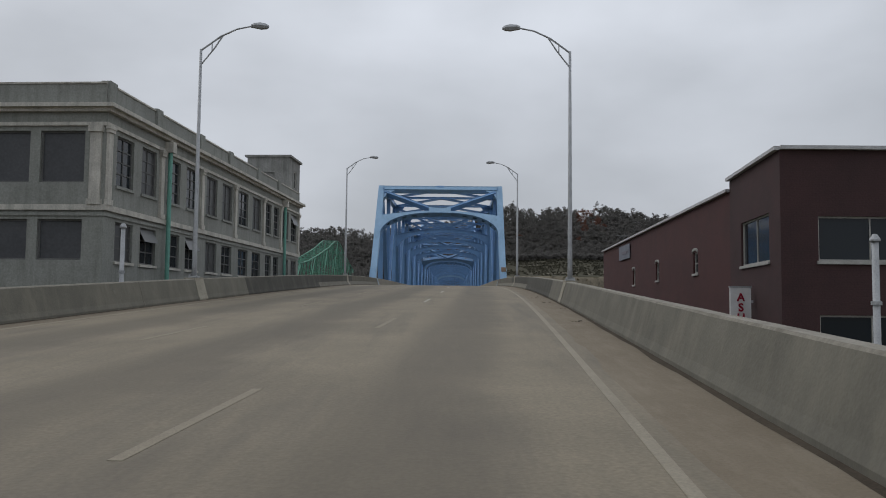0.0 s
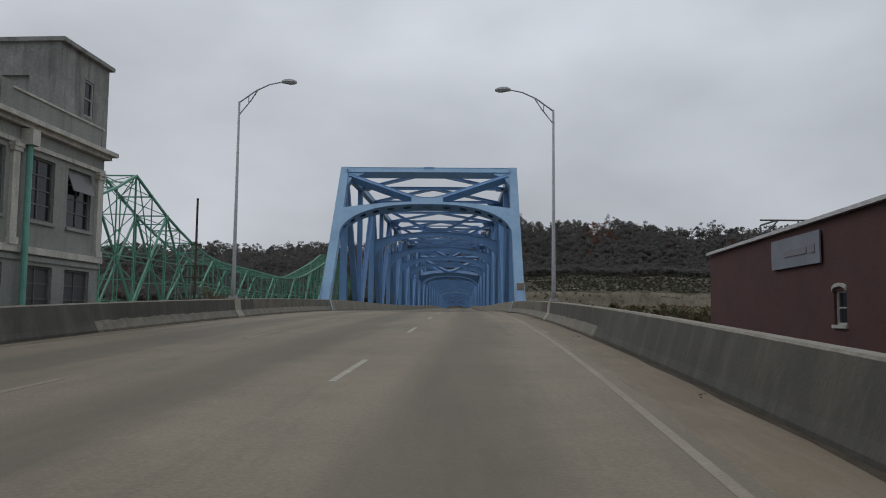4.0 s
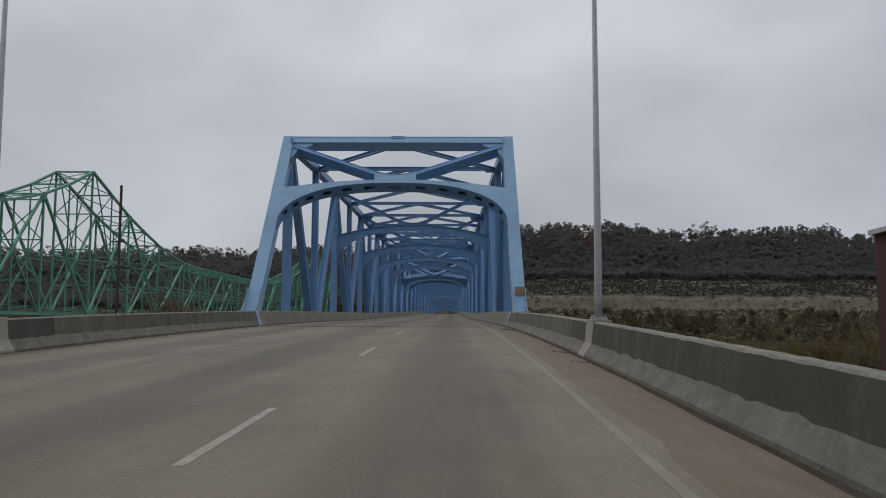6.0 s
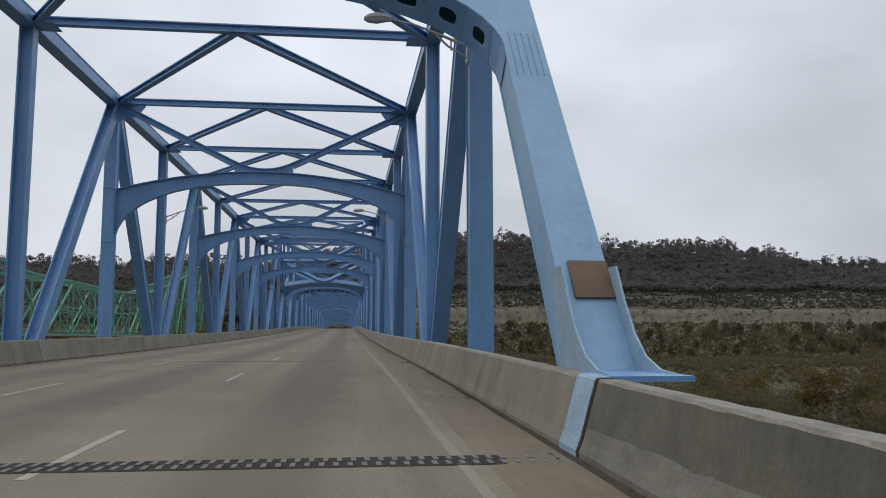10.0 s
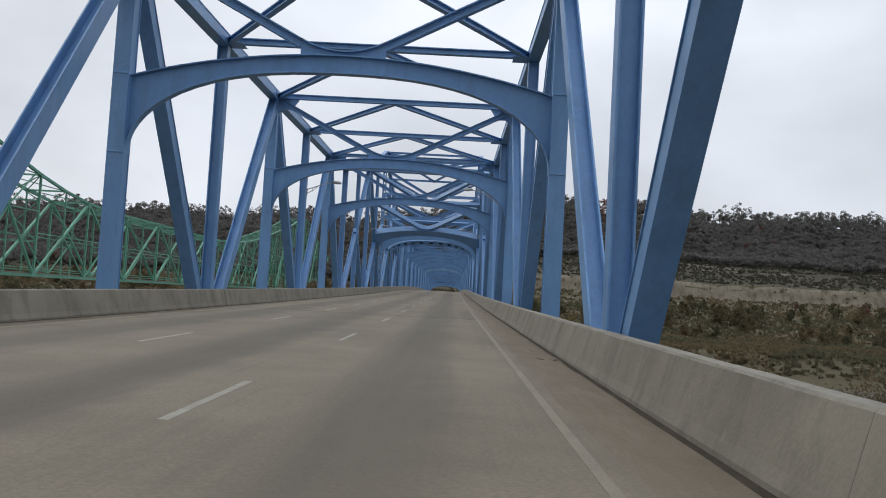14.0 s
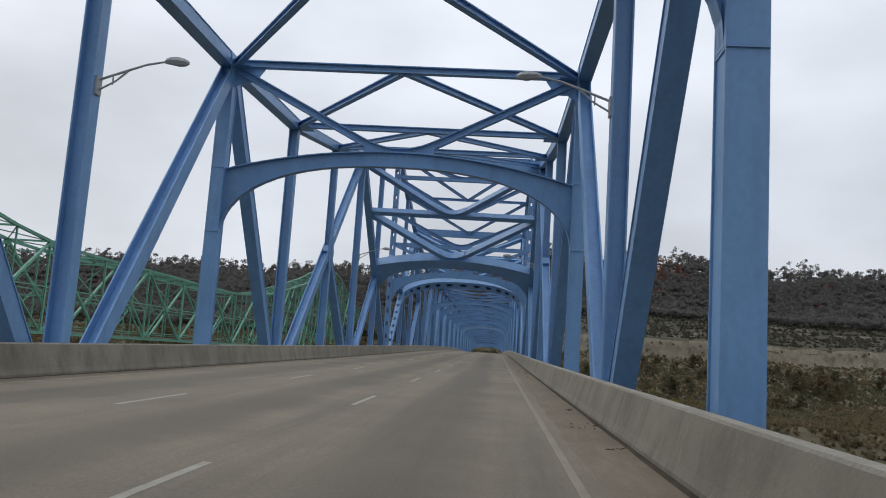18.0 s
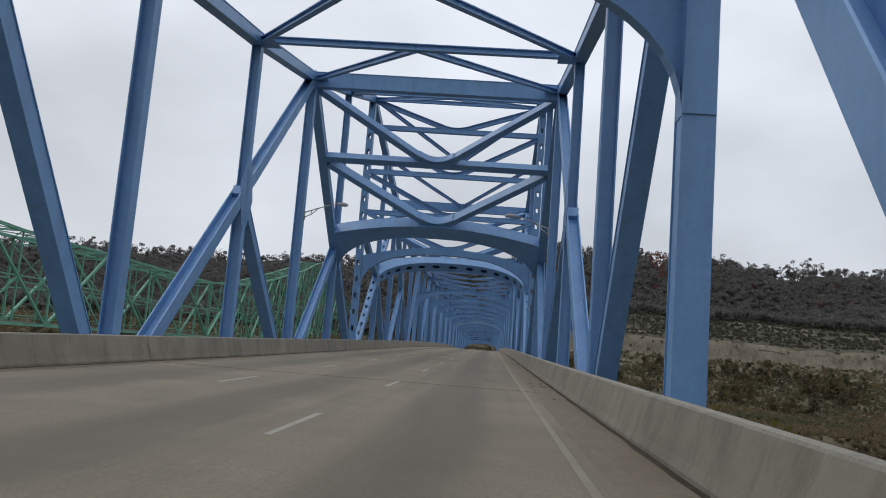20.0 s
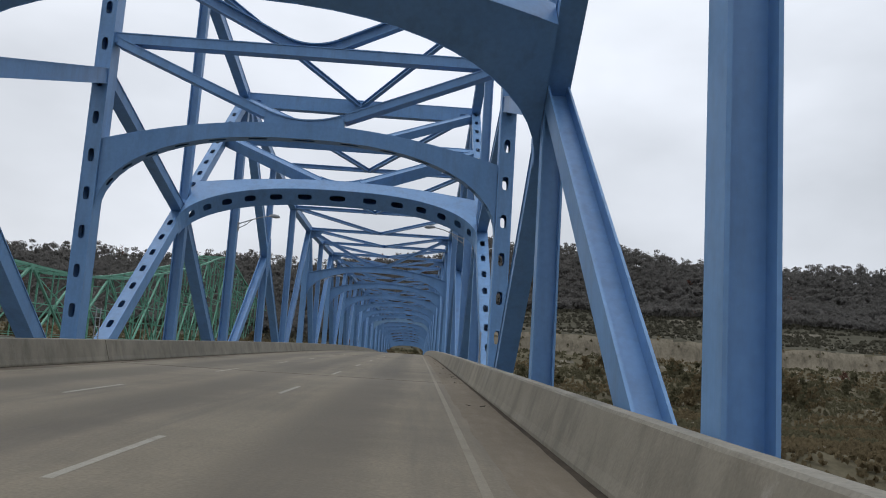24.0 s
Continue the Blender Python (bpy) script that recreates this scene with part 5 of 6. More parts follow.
# ---------------------------------------------------------------- buildings beside the approach
def window(parent, at, right, up, w, h, frame_mat, glass_mat, bars=(1, 0), sill=None, depth=0.14, awning=False):
    """A window set back in a wall: frame, glazing bars, panes, sill. at is the lower left corner on the wall's face; right and up are unit vectors."""
    at, right, up = Vector(at), Vector(right), Vector(up)
    out = right.cross(up)
    win = empty("window", (0, 0, 0))
    win.parent = parent

    def slab(a, b, c, d, o0, o1):
        bm = bmesh.new()
        v = [bm.verts.new(at + right * x + up * z + out * o) for x, z, o in
             ((a, c, o0), (b, c, o0), (b, d, o0), (a, d, o0), (a, c, o1), (b, c, o1), (b, d, o1), (a, d, o1))]
        for f in ((0, 3, 2, 1), (4, 5, 6, 7), (0, 1, 5, 4), (1, 2, 6, 5), (2, 3, 7, 6), (3, 0, 4, 7)):
            bm.faces.new([v[i] for i in f])
        return bm
    t = 0.06
    nx, nz = bars
    for i in range(nx + 1):
        for j in range(nz + 1):
            x0, x1 = t + (w - 2 * t) * i / (nx + 1), t + (w - 2 * t) * (i + 1) / (nx + 1)
            z0, z1 = t + (h - 2 * t) * j / (nz + 1), t + (h - 2 * t) * (j + 1) / (nz + 1)
            part("pane", slab(x0, x1, z0, z1, -depth, -depth + 0.01), glass_mat, win)
    for a, b, c, d in ((0, t, 0, h), (w - t, w, 0, h), (t, w - t, 0, t), (t, w - t, h - t, h)):
        part("frame", slab(a, b, c, d, -depth, -depth + 0.06), frame_mat, win)
    for i in range(nx):
        x = t + (w - 2 * t) * (i + 1) / (nx + 1)
        part("glazing_bar", slab(x - 0.02, x + 0.02, t, h - t, -depth + 0.01, -depth + 0.045), frame_mat, win)
    for j in range(nz):
        z = t + (h - 2 * t) * (j + 1) / (nz + 1)
        part("glazing_bar", slab(t, w - t, z - 0.02, z + 0.02, -depth + 0.01, -depth + 0.04), frame_mat, win)
    if awning:                                     # a tilted-open upper sash
        bm = bmesh.new()
        p = [at + right * x + up * z + out * o for x, z, o in ((t, h - t, -depth + 0.05), (w - t, h - t, -depth + 0.05), (w - t, h * 0.62, 0.16), (t, h * 0.62, 0.16))]
        strip(bm, [p[3], p[2]], [p[0], p[1]], 0.03, out)
        part("open_sash", bm, PALEGLASS, win, "sash tilted open")
    if sill:
        part("sill", slab(-0.06, w + 0.06, -0.10, 0.0, -0.05, 0.07), sill, win)
    return win


def wall_with_openings(bm, at, right, up, w, h, holes, depth):
    """A wall face with rectangular openings and their reveals; holes are (x0, x1, z0, z1)."""
    at, right, up = Vector(at), Vector(right), Vector(up)
    out = right.cross(up)
    xs = sorted({0, w, *[v for q in holes for v in q[:2]]})
    zs = sorted({0, h, *[v for q in holes for v in q[2:]]})
    pt = lambda x, z, o=0: bm.verts.new(at + right * x + up * z + out * o)
    for x0, x1 in zip(xs, xs[1:]):
        for z0, z1 in zip(zs, zs[1:]):
            xm, zm = (x0 + x1) / 2, (z0 + z1) / 2
            if any(a < xm < b and c < zm < d for a, b, c, d in holes):
                continue
            bm.faces.new((pt(x0, z0), pt(x1, z0), pt(x1, z1), pt(x0, z1)))
    for a, b, c, d in holes:
        for (x0, z0), (x1, z1) in (((a, c), (b, c)), ((b, c), (b, d)), ((b, d), (a, d)), ((a, d), (a, c))):
            bm.faces.new((pt(x0, z0), pt(x0, z0, -depth), pt(x1, z1, -depth), pt(x1, z1)))
        bm.faces.new((pt(a, c, -depth - 0.02), pt(b, c, -depth - 0.02), pt(b, d, -depth - 0.02), pt(a, d, -depth - 0.02)))




def hinge(y):
    """Levels beside the approach follow the road's own datum."""
    return 0.010 * (y - 103)


def build_grey_building():
    near = Vector((-10.75, 35.3, 0))
    far = Vector((-9.45, 64.4, 0))
    along_v = (far - near).normalized()
    length = (far - near).length
    back = Vector((-along_v.y, along_v.x, 0))         # away from the road
    zf = lambda z: z + hinge(50)
    b = empty("commercial_building", (near.x, near.y, -7.0))
    tagged(b, "two-storey grey rendered commercial building with pale pilasters", "building")
    inv = Matrix.Translation((-near.x, -near.y, 7.0))

    def bp(name, bm, mat, parent=b, label=""):
        bm.transform(inv)
        return part(name, bm, mat, parent, label)
    g0 = -7.0
    top = zf(8.20)
    # bays along the road: two windows each
    upper, lower = [], []
    pil = [0.18, 4.85, 9.6, 14.65, 20.1, 24.1, 28.9]
    for a, c in zip(pil, pil[1:]):
        w = (c - a - 0.36)
        for i in range(2):
            x0 = a + 0.36 + i * w / 2 + w * 0.07
            upper.append((x0, x0 + w * 0.33))
            lower.append((x0 + 0.05, x0 + w * 0.33 + 0.1))
    zu0, zu1, zl0, zl1 = zf(5.42), zf(7.28), zf(2.65), zf(4.10)
    holes = [(*q, zu0 - g0, zu1 - g0) for q in upper] + [(*q, zl0 - g0, zl1 - g0) for q in lower]
    bm = bmesh.new()
    wall_with_openings(bm, near + Vector((0, 0, g0)), along_v, (0, 0, 1), length, top - g0, holes, 0.2)
    fr = [(0.78, 2.42), (2.80, 4.40), (5.0, 6.4), (7.0, 8.4), (9.3, 10.7), (11.3, 12.7), (13.6, 15.0), (15.6, 17.0)]
    W = 19.0
    fholes = []
    for a, c in fr:
        fholes += [(W - c, W - a, zu0 - g0, zu1 - g0), (W - c, W - a, zl0 - g0, zl1 - g0)]
    wall_with_openings(bm, near + back * W + Vector((0, 0, g0)), -back, (0, 0, 1), W, top - g0, fholes, 0.2)
    # back and end walls, roof
    c1, c2, c3 = near + back * W, far + back * W, far
    for p, q in ((c2, c1), (c3, c2)):
        v = [bm.verts.new(r) for r in (p + Vector((0, 0, g0)), q + Vector((0, 0, g0)), q + Vector((0, 0, top)), p + Vector((0, 0, top)))]
        bm.faces.new(v)
    bmesh.ops.remove_doubles(bm, verts=bm.verts, dist=0.001)
    bp("wall", bm, RENDER)
    bm = bmesh.new()
    mid_a, mid_b = near + back * W / 2 + along_v * 0.25, far + back * W / 2 - along_v * 0.25
    strip(bm, [mid_a + Vector((0, 0, top - 0.2)), mid_b + Vector((0, 0, top - 0.2))], [mid_a + Vector((0, 0, top + 0.06)), mid_b + Vector((0, 0, top + 0.06))], W - 0.5, back)
    bmesh.ops.recalc_face_normals(bm, faces=bm.faces)
    bp("roof", bm, STAINED, label="flat stained roof behind the parapet")

    def run(name, z0, z1, proud, mat, label=""):
        """A moulding round the two visible faces and the far end."""
        o = -back * proud
        e = -along_v * proud
        for p, q in ((near + e, far - e), ):
            m = bmesh.new()
            strip(m, [p + o * 0.5 + Vector((0, 0, z0)), q + o * 0.5 + Vector((0, 0, z0))], [p + o * 0.5 + Vector((0, 0, z1)), q + o * 0.5 + Vector((0, 0, z1))], proud, back)
            bp(name, m, mat, label=label)
        m = bmesh.new()
        p, q = near + e * 0.5, near + back * W + e * 0.5
        strip(m, [p + Vector((0, 0, z0)), q + Vector((0, 0, z0))], [p + Vector((0, 0, z1)), q + Vector((0, 0, z1))], proud, along_v)
        bp(name, m, mat, label=label)
        m = bmesh.new()
        p, q = far - e * 0.5, far + back * W - e * 0.5
        strip(m, [p + Vector((0, 0, z0)), q + Vector((0, 0, z0))], [p + Vector((0, 0, z1)), q + Vector((0, 0, z1))], proud, along_v)
        bp(name, m, mat, label=label)
    run("belt_course", zf(4.42), zf(4.62), 0.10, TRIM)
    run("belt_fillet", zf(4.22), zf(4.34), 0.05, RENDER)
    run("architrave", zf(7.45), zf(7.58), 0.08, TRIM)
    run("frieze_band", zf(7.58), zf(7.95), 0.04, RENDER)
    run("cornice_lower", zf(7.95), zf(8.08), 0.22, TRIM)
    run("cornice", zf(8.08), zf(8.22), 0.38, TRIM, label="weathered pale cornice")
    # parapet with low piers and coping
    for p, q in ((near, far), (near, near + back * W), (far, far + back * W)):
        dv = (q - p).normalized()
        nv = Vector((-dv.y, dv.x, 0))
        if nv.dot(back) < 0 and abs(nv.dot(back)) > 0.5:
            nv = -nv
        m = bmesh.new()
        ins = back * 0.12 if (p, q) == (near, far) else Vector((0, 0, 0))
        strip(m, [p + ins + Vector((0, 0, zf(8.22))), q + ins + Vector((0, 0, zf(8.22)))], [p + ins + Vector((0, 0, zf(8.96))), q + ins + Vector((0, 0, zf(8.96)))], 0.2, nv)
        bp("parapet", m, RENDER)
        m = bmesh.new()
        strip(m, [p + ins + Vector((0, 0, zf(8.96))), q + ins + Vector((0, 0, zf(8.96)))], [p + ins + Vector((0, 0, zf(9.02))), q + ins + Vector((0, 0, zf(9.02)))], 0.28, nv)
        bp("coping", m, TRIM)
    for u in (0.25, 4.4, 9.4, 13.7, 18.9, 23.5):
        c = near + along_v * u + back * 0.08
        m = bmesh.new()
        strip(m, [c - along_v * 0.28 + Vector((0, 0, zf(8.22))), c + along_v * 0.28 + Vector((0, 0, zf(8.22)))], [c - along_v * 0.28 + Vector((0, 0, zf(9.08))), c + along_v * 0.28 + Vector((0, 0, zf(9.08)))], 0.34, back)
        bp("parapet_pier", m, RENDER)
    # pilasters
    for u in pil:
        c = near + along_v * min(max(u, 0.18), length - 0.18)
        pl = bmesh.new()
        for hw, z0, z1, t in ((0.16, 4.62, 7.45, 0.10), (0.21, 4.62, 4.82, 0.14), (0.21, 7.22, 7.34, 0.15), (0.24, 7.34, 7.45, 0.18)):
            strip(pl, [c - along_v * hw - back * t * 0.5 + Vector((0, 0, zf(z0))), c + along_v * hw - back * t * 0.5 + Vector((0, 0, zf(z0)))],
                  [c - along_v * hw - back * t * 0.5 + Vector((0, 0, zf(z1))), c + along_v * hw - back * t * 0.5 + Vector((0, 0, zf(z1)))], t, back)
        bp("pilaster", pl, TRIM)
    c = near + back * 0.35
    pl = bmesh.new()
    for hw, z0, z1, t in ((0.2, 4.62, 7.45, 0.10), (0.26, 4.62, 4.82, 0.14), (0.26, 7.22, 7.45, 0.16)):
        strip(pl, [c - back * hw - along_v * t * 0.5 + Vector((0, 0, zf(z0))), c + back * hw - along_v * t * 0.5 + Vector((0, 0, zf(z0)))],
              [c - back * hw - along_v * t * 0.5 + Vector((0, 0, zf(z1))), c + back * hw - along_v * t * 0.5 + Vector((0, 0, zf(z1)))], t, along_v)
    bp("pilaster", pl, TRIM)
    # windows
    rng = random.Random(12)
    off = Vector((-near.x, -near.y, 7.0))
    for q in upper:
        window(b, near + along_v * q[0] + Vector((0, 0, zu0)) + off, along_v, (0, 0, 1), q[1] - q[0], zu1 - zu0, DARKFRAME, rng.choice((GLASS, GLASS, DUSTGLASS)), (1, 3), RENDER, awning=rng.random() < 0.12)
    for q in lower:
        window(b, near + along_v * q[0] + Vector((0, 0, zl0)) + off, along_v, (0, 0, 1), q[1] - q[0], zl1 - zl0, DARKFRAME, rng.choice((GLASS, DUSTGLASS)), (1, 2), TRIM, awning=rng.random() < 0.2)
    for a, c in fr:
        for z0, z1 in ((zu0, zu1), (zl0, zl1)):
            window(b, near + back * c + Vector((0, 0, z0)) + off, -back, (0, 0, 1), c - a, z1 - z0, DARKFRAME, DARKGREY, (0, 0), None, depth=0.16)
    # aqua down-pipes with collector boxes
    for u in (5.25, 24.5):
        c = near + along_v * u - back * 0.22
        m = bmesh.new()
        tube(m, [c + Vector((0, 0, g0 + 0.2)), c + Vector((0, 0, zf(7.5)))], [0.09, 0.09], 10)
        bp("down_pipe", m, PIPE, label="aqua painted down-pipe")
        m = bmesh.new()
        add_box(m, (c.x - 0.18, c.y - 0.2, zf(7.45)), (c.x + 0.18, c.y + 0.2, zf(7.9)))
        bp("collector_box", m, TRIM)
    # roof house at the far end
    t0, t1 = far - along_v * 2.7 + back * 0.1, far + along_v * 0.4 + back * 0.1
    bm = bmesh.new()
    zt = 11.15
    wall_with_openings(bm, t0 + Vector((0, 0, zf(8.2))), along_v, (0, 0, 1), 3.1, zt - 8.2, [(1.5, 2.1, 1.0, 2.2)], 0.12)
    wall_with_openings(bm, t0 + back * 2.9 + Vector((0, 0, zf(8.2))), -back, (0, 0, 1), 2.9, zt - 8.2, [(1.0, 1.9, 0.0, 1.9)], 0.12)
    for p, q in ((t0 + back * 2.9, t1 + back * 2.9), (t1 + back * 2.9, t1)):
        bm.faces.new([bm.verts.new(r) for r in (q + Vector((0, 0, zf(8.2))), p + Vector((0, 0, zf(8.2))), p + Vector((0, 0, zf(zt))), q + Vector((0, 0, zf(zt))))])
    bmesh.ops.remove_doubles(bm, verts=bm.verts, dist=0.001)
    bp("roof_house", bm, STAINED, label="stained pale concrete roof house")
    m = bmesh.new()
    strip(m, [t0 + back * 1.45 - along_v * 0.12 + Vector((0, 0, zf(zt))), t1 + back * 1.45 + along_v * 0.12 + Vector((0, 0, zf(zt)))],
          [t0 + back * 1.45 - along_v * 0.12 + Vector((0, 0, zf(zt + 0.13))), t1 + back * 1.45 + along_v * 0.12 + Vector((0, 0, zf(zt + 0.13)))], 3.2, back)
    bmesh.ops.recalc_face_normals(m, faces=m.faces)
    bp("roof_slab", m, STAINED)
    window(b, t0 + along_v * 1.5 + Vector((0, 0, zf(9.2))) + off, along_v, (0, 0, 1), 0.6, 1.2, FRAME, GLASS, (0, 1), None, depth=0.1)


def build_brick_building():
    p0 = Vector((12.17, 33.0, 0))
    p1 = Vector((12.86, 39.84, 0))
    p2 = Vector((14.1, 74.6, 0))
    zf = lambda z: z + hinge(48) + 0.20
    g0 = -8.0
    b = tagged(empty("brick_building", (p0.x, p0.y, g0)), "dark maroon painted brick building with white coping", "building")
    off = Vector((-p0.x, -p0.y, -g0))
    inv = Matrix.Translation(off)

    def bp(name, bm, mat, label=""):
        bm.transform(inv)
        return part(name, bm, mat, b, label)
    up = Vector((0, 0, 1))
    dv = (p1 - p0).normalized()
    bm = bmesh.new()
    # near block: side facing the road, front facing the town
    top = zf(6.15)
    length = (p1 - p0).length
    wall_with_openings(bm, p1 + up * g0, -dv, up, length, top - g0, [(length - 5.08, length - 1.3, zf(2.60) - g0, zf(4.25) - g0)], 0.18)
    bmesh.ops.remove_doubles(bm, verts=bm.verts, dist=0.001)
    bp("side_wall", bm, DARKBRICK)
    bm = bmesh.new()
    front_w = 16.0
    fholes = [(1.2, 4.6, zf(2.55) - g0, zf(4.0) - g0), (6.2, 9.6, zf(2.55) - g0, zf(4.0) - g0), (1.2, 4.6, zf(-0.95) - g0, zf(0.82) - g0), (6.2, 9.6, zf(-0.95) - g0, zf(0.82) - g0)]
    wall_with_openings(bm, p0 + up * g0, (1, 0, 0), up, front_w, top - g0, fholes, 0.18)
    q0, q1 = p0 + Vector((front_w, 0, 0)), p1 + Vector((front_w, 0, 0))
    bmesh.ops.remove_doubles(bm, verts=bm.verts, dist=0.001)
    bp("front_wall", bm, DARKBRICK)
    for a, c in ((q0, q1), (q1, p1)):
        bm = bmesh.new()
        bm.faces.new([bm.verts.new(v) for v in (a + up * g0, c + up * g0, c + up * top, a + up * top)])
        bp("back_wall", bm, DARKBRICK)
    bm = bmesh.new()
    bm.faces.new([bm.verts.new(v + up * (top - 0.05)) for v in (p0, q0, q1, p1)])
    bp("flat_roof", bm, DARKGREY)
    # long rear block, its eaves falling away
    dv2 = (p2 - p1).normalized()
    l2 = (p2 - p1).length
    z1, z2 = zf(5.72), 5.44 + hinge(72)
    bm = bmesh.new()
    wall_with_openings(bm, p2 + up * g0, -dv2, up, l2, z2 - g0, [(l2 - u - 0.42, l2 - u + 0.42, zf(z) - g0, zf(z + 0.98) - g0) for u, z in ((5.4, 2.6), (13.8, 2.52), (21.1, 2.44))], 0.16)
    bm.faces.new([bm.verts.new(v) for v in (p1 + up * z2, p1 + up * z1, p2 + up * z2)])
    r1, r2 = p1 + Vector((18, 0, 0)), p2 + Vector((18, 0, 0))
    bm.faces.new([bm.verts.new(v) for v in (p2 + up * g0, r2 + up * g0, r2 + up * z2, p2 + up * z2)])
    bm.faces.new([bm.verts.new(v) for v in (r1 + up * g0, r2 + up * g0, r2 + up * z2, r1 + up * z1)])
    bm.faces.new([bm.verts.new(v) for v in (p1 + up * z1, r1 + up * z1, r2 + up * z2, p2 + up * z2)])
    bmesh.ops.remove_doubles(bm, verts=bm.verts, dist=0.001)
    bp("rear_wall", bm, BRICK)

    def cope(a, c, za, zc, w=0.34):
        m = bmesh.new()
        n = up.cross((c - a).normalized())
        strip(m, [a + up * za, c + up * zc], [a + up * (za + 0.12), c + up * (zc + 0.12)], w, n)
        bp("coping", m, COPING, "white metal coping")
    cope(p0, p1, top, top)
    cope(p0, q0, top, top)
    cope(p1, p2, z1, z2)
    cope(p2, r2, z2, z2)
    # windows; their right-hand vector runs so that the glass looks outwards
    window(b, p0 + dv * 5.08 + up * zf(2.60) + off, -dv, up, 3.78, 1.65, FRAME, GLASS, (1, 0), FRAME)
    for x0, x1, z0, za in ((1.2, 4.6, 2.55, 4.0), (6.2, 9.6, 2.55, 4.0), (1.2, 4.6, -0.95, 0.82), (6.2, 9.6, -0.95, 0.82)):
        window(b, p0 + Vector((x0, 0, zf(z0))) + off, (1, 0, 0), up, x1 - x0, za - z0, FRAME, GLASS, (1, 0), FRAME)
    for u, z in ((5.4, 2.6), (13.8, 2.52), (21.1, 2.44)):
        w = window(b, p1 + dv2 * (u + 0.42) + up * zf(z) + off, -dv2, up, 0.84, 0.98, FRAME, GLASS, (0, 1), FRAME)
        m = bmesh.new()                            # arched lintel
        c = p1 + dv2 * u + up * zf(z + 0.96)
        lo = [c + dv2 * (0.46 * math.cos(a)) + up * (0.14 * math.sin(a)) - Vector((0.03, 0, 0)) for a in (0, 0.52, 1.05, 1.57, 2.09, 2.62, 3.14)]
        strip(m, lo, [p + up * 0.10 for p in lo], 0.06, (1, 0, 0))
        m.transform(inv)
        part("lintel", m, FRAME, w)
    # grey advertising board with a red mark, near the far end
    c = p1 + dv2 * 22.2 + up * zf(4.30) - Vector((0.08, 0, 0))
    m = bmesh.new()
    strip(m, [c, c + dv2 * 4.2], [c + up * 1.0, c + dv2 * 4.2 + up * 1.0], 0.05, (1, 0, 0))
    bp("advert_board", m, ADVERT, "grey advertising board with a faded red mark")
    m = bmesh.new()
    for a0, a1, h0, h1 in ((0.35, 0.75, 0.35, 0.60), (1.0, 2.9, 0.36, 0.56)):
        strip(m, [c + dv2 * a0 + up * h0 - Vector((0.04, 0, 0)), c + dv2 * a1 + up * h0 - Vector((0.04, 0, 0))], [c + dv2 * a0 + up * h1 - Vector((0.04, 0, 0)), c + dv2 * a1 + up * h1 - Vector((0.04, 0, 0))], 0.02, (1, 0, 0))
    bp("advert_mark", m, FADEDRED)
    # roof frame and cable mast near the far end
    m = bmesh.new()
    c = Vector((13.9, 67.5, 4.95))
    for a, d in (((0, 0, 0), (-0.1, 0, 0.75)), ((1.3, 0, 0), (1.3, 0, 0.95)), ((-0.1, 0, 0.95), (1.3, 0, 0.95)), ((-0.1, 0, 0.75), (0.5, 0, 0.95)), ((0.0, 0, 0.3), (0.55, 0, 0.95)), ((1.3, 0, 0.95), (6.5, 0, 1.05))):
        tube(m, [c + Vector(a), c + Vector(d)], [0.035, 0.035], 5)
    bp("roof_frame", m, DARKFRAME)


def build_letter_sign():
    c = Vector((12.0, 36.3, -0.35))
    sign = tagged(empty("letter_sign", c), "white upright sign board with red capital letters", "sign")
    part("board", box((-0.37, -0.05, -1.8), (0.37, 0.05, 1.75)), SIGNWHITE, sign)
    part("edge", box((-0.40, -0.07, 1.75), (0.40, 0.07, 1.80)), STEEL, sign)
    part("bracket", box((0.37, -0.04, 1.2), (0.45, 0.04, 1.3)), STEEL, sign)
    part("post", box((-0.08, 0.06, -7.5), (0.08, 0.2, 1.6)), STEEL, sign)
    for i, ch in enumerate("ASH"):
        cu = bpy.data.curves.new("letter", 'FONT')
        cu.body = ch
        cu.size = 0.40
        cu.extrude = 0.012
        cu.offset = 0.012
        cu.align_x = 'CENTER'
        cu.materials.append(RED)
        tmp = bpy.data.objects.new("letter", cu)
        me = bpy.data.meshes.new_from_object(tmp)
        bpy.data.objects.remove(tmp)
        ob = new("letter", me)
        ob.parent = sign
        ob.matrix_local = pose(0, -0.065, 1.27 - i * 0.365, 90, 0, 0)


def build_pole(at, h, name, label, r=0.09, cap=True):
    p = tagged(empty(name, at), label, "pole")
    bm = bmesh.new()
    tube(bm, [(0, 0, 0), (0, 0, h)], [r, r * 0.8], 10)
    part("shaft", bm, STEEL, p, smooth=True)
    if cap:
        bm = bmesh.new()
        tube(bm, [(0, 0, h), (0, 0, h + 0.04), (0, 0, h + 0.16)], [r * 1.25, r * 1.3, r * 0.5], 10)
        part("cap", bm, STEEL, p)
        for z in (h * 0.6, h * 0.85):
            bm = bmesh.new()
            tube(bm, [(0, 0, z), (0, 0, z + 0.08)], [r * 1.25, r * 1.25], 10)
            part("band", bm, STEEL, p)


build_grey_building()
build_brick_building()
build_letter_sign()
build_pole((-9.5, 34.0, -7), 10.15, "service_pole", "short grey service pole beside the grey building")
build_pole((10.8, 24.5, -7), 9.15, "service_pole", "short grey service pole beside the brick building")


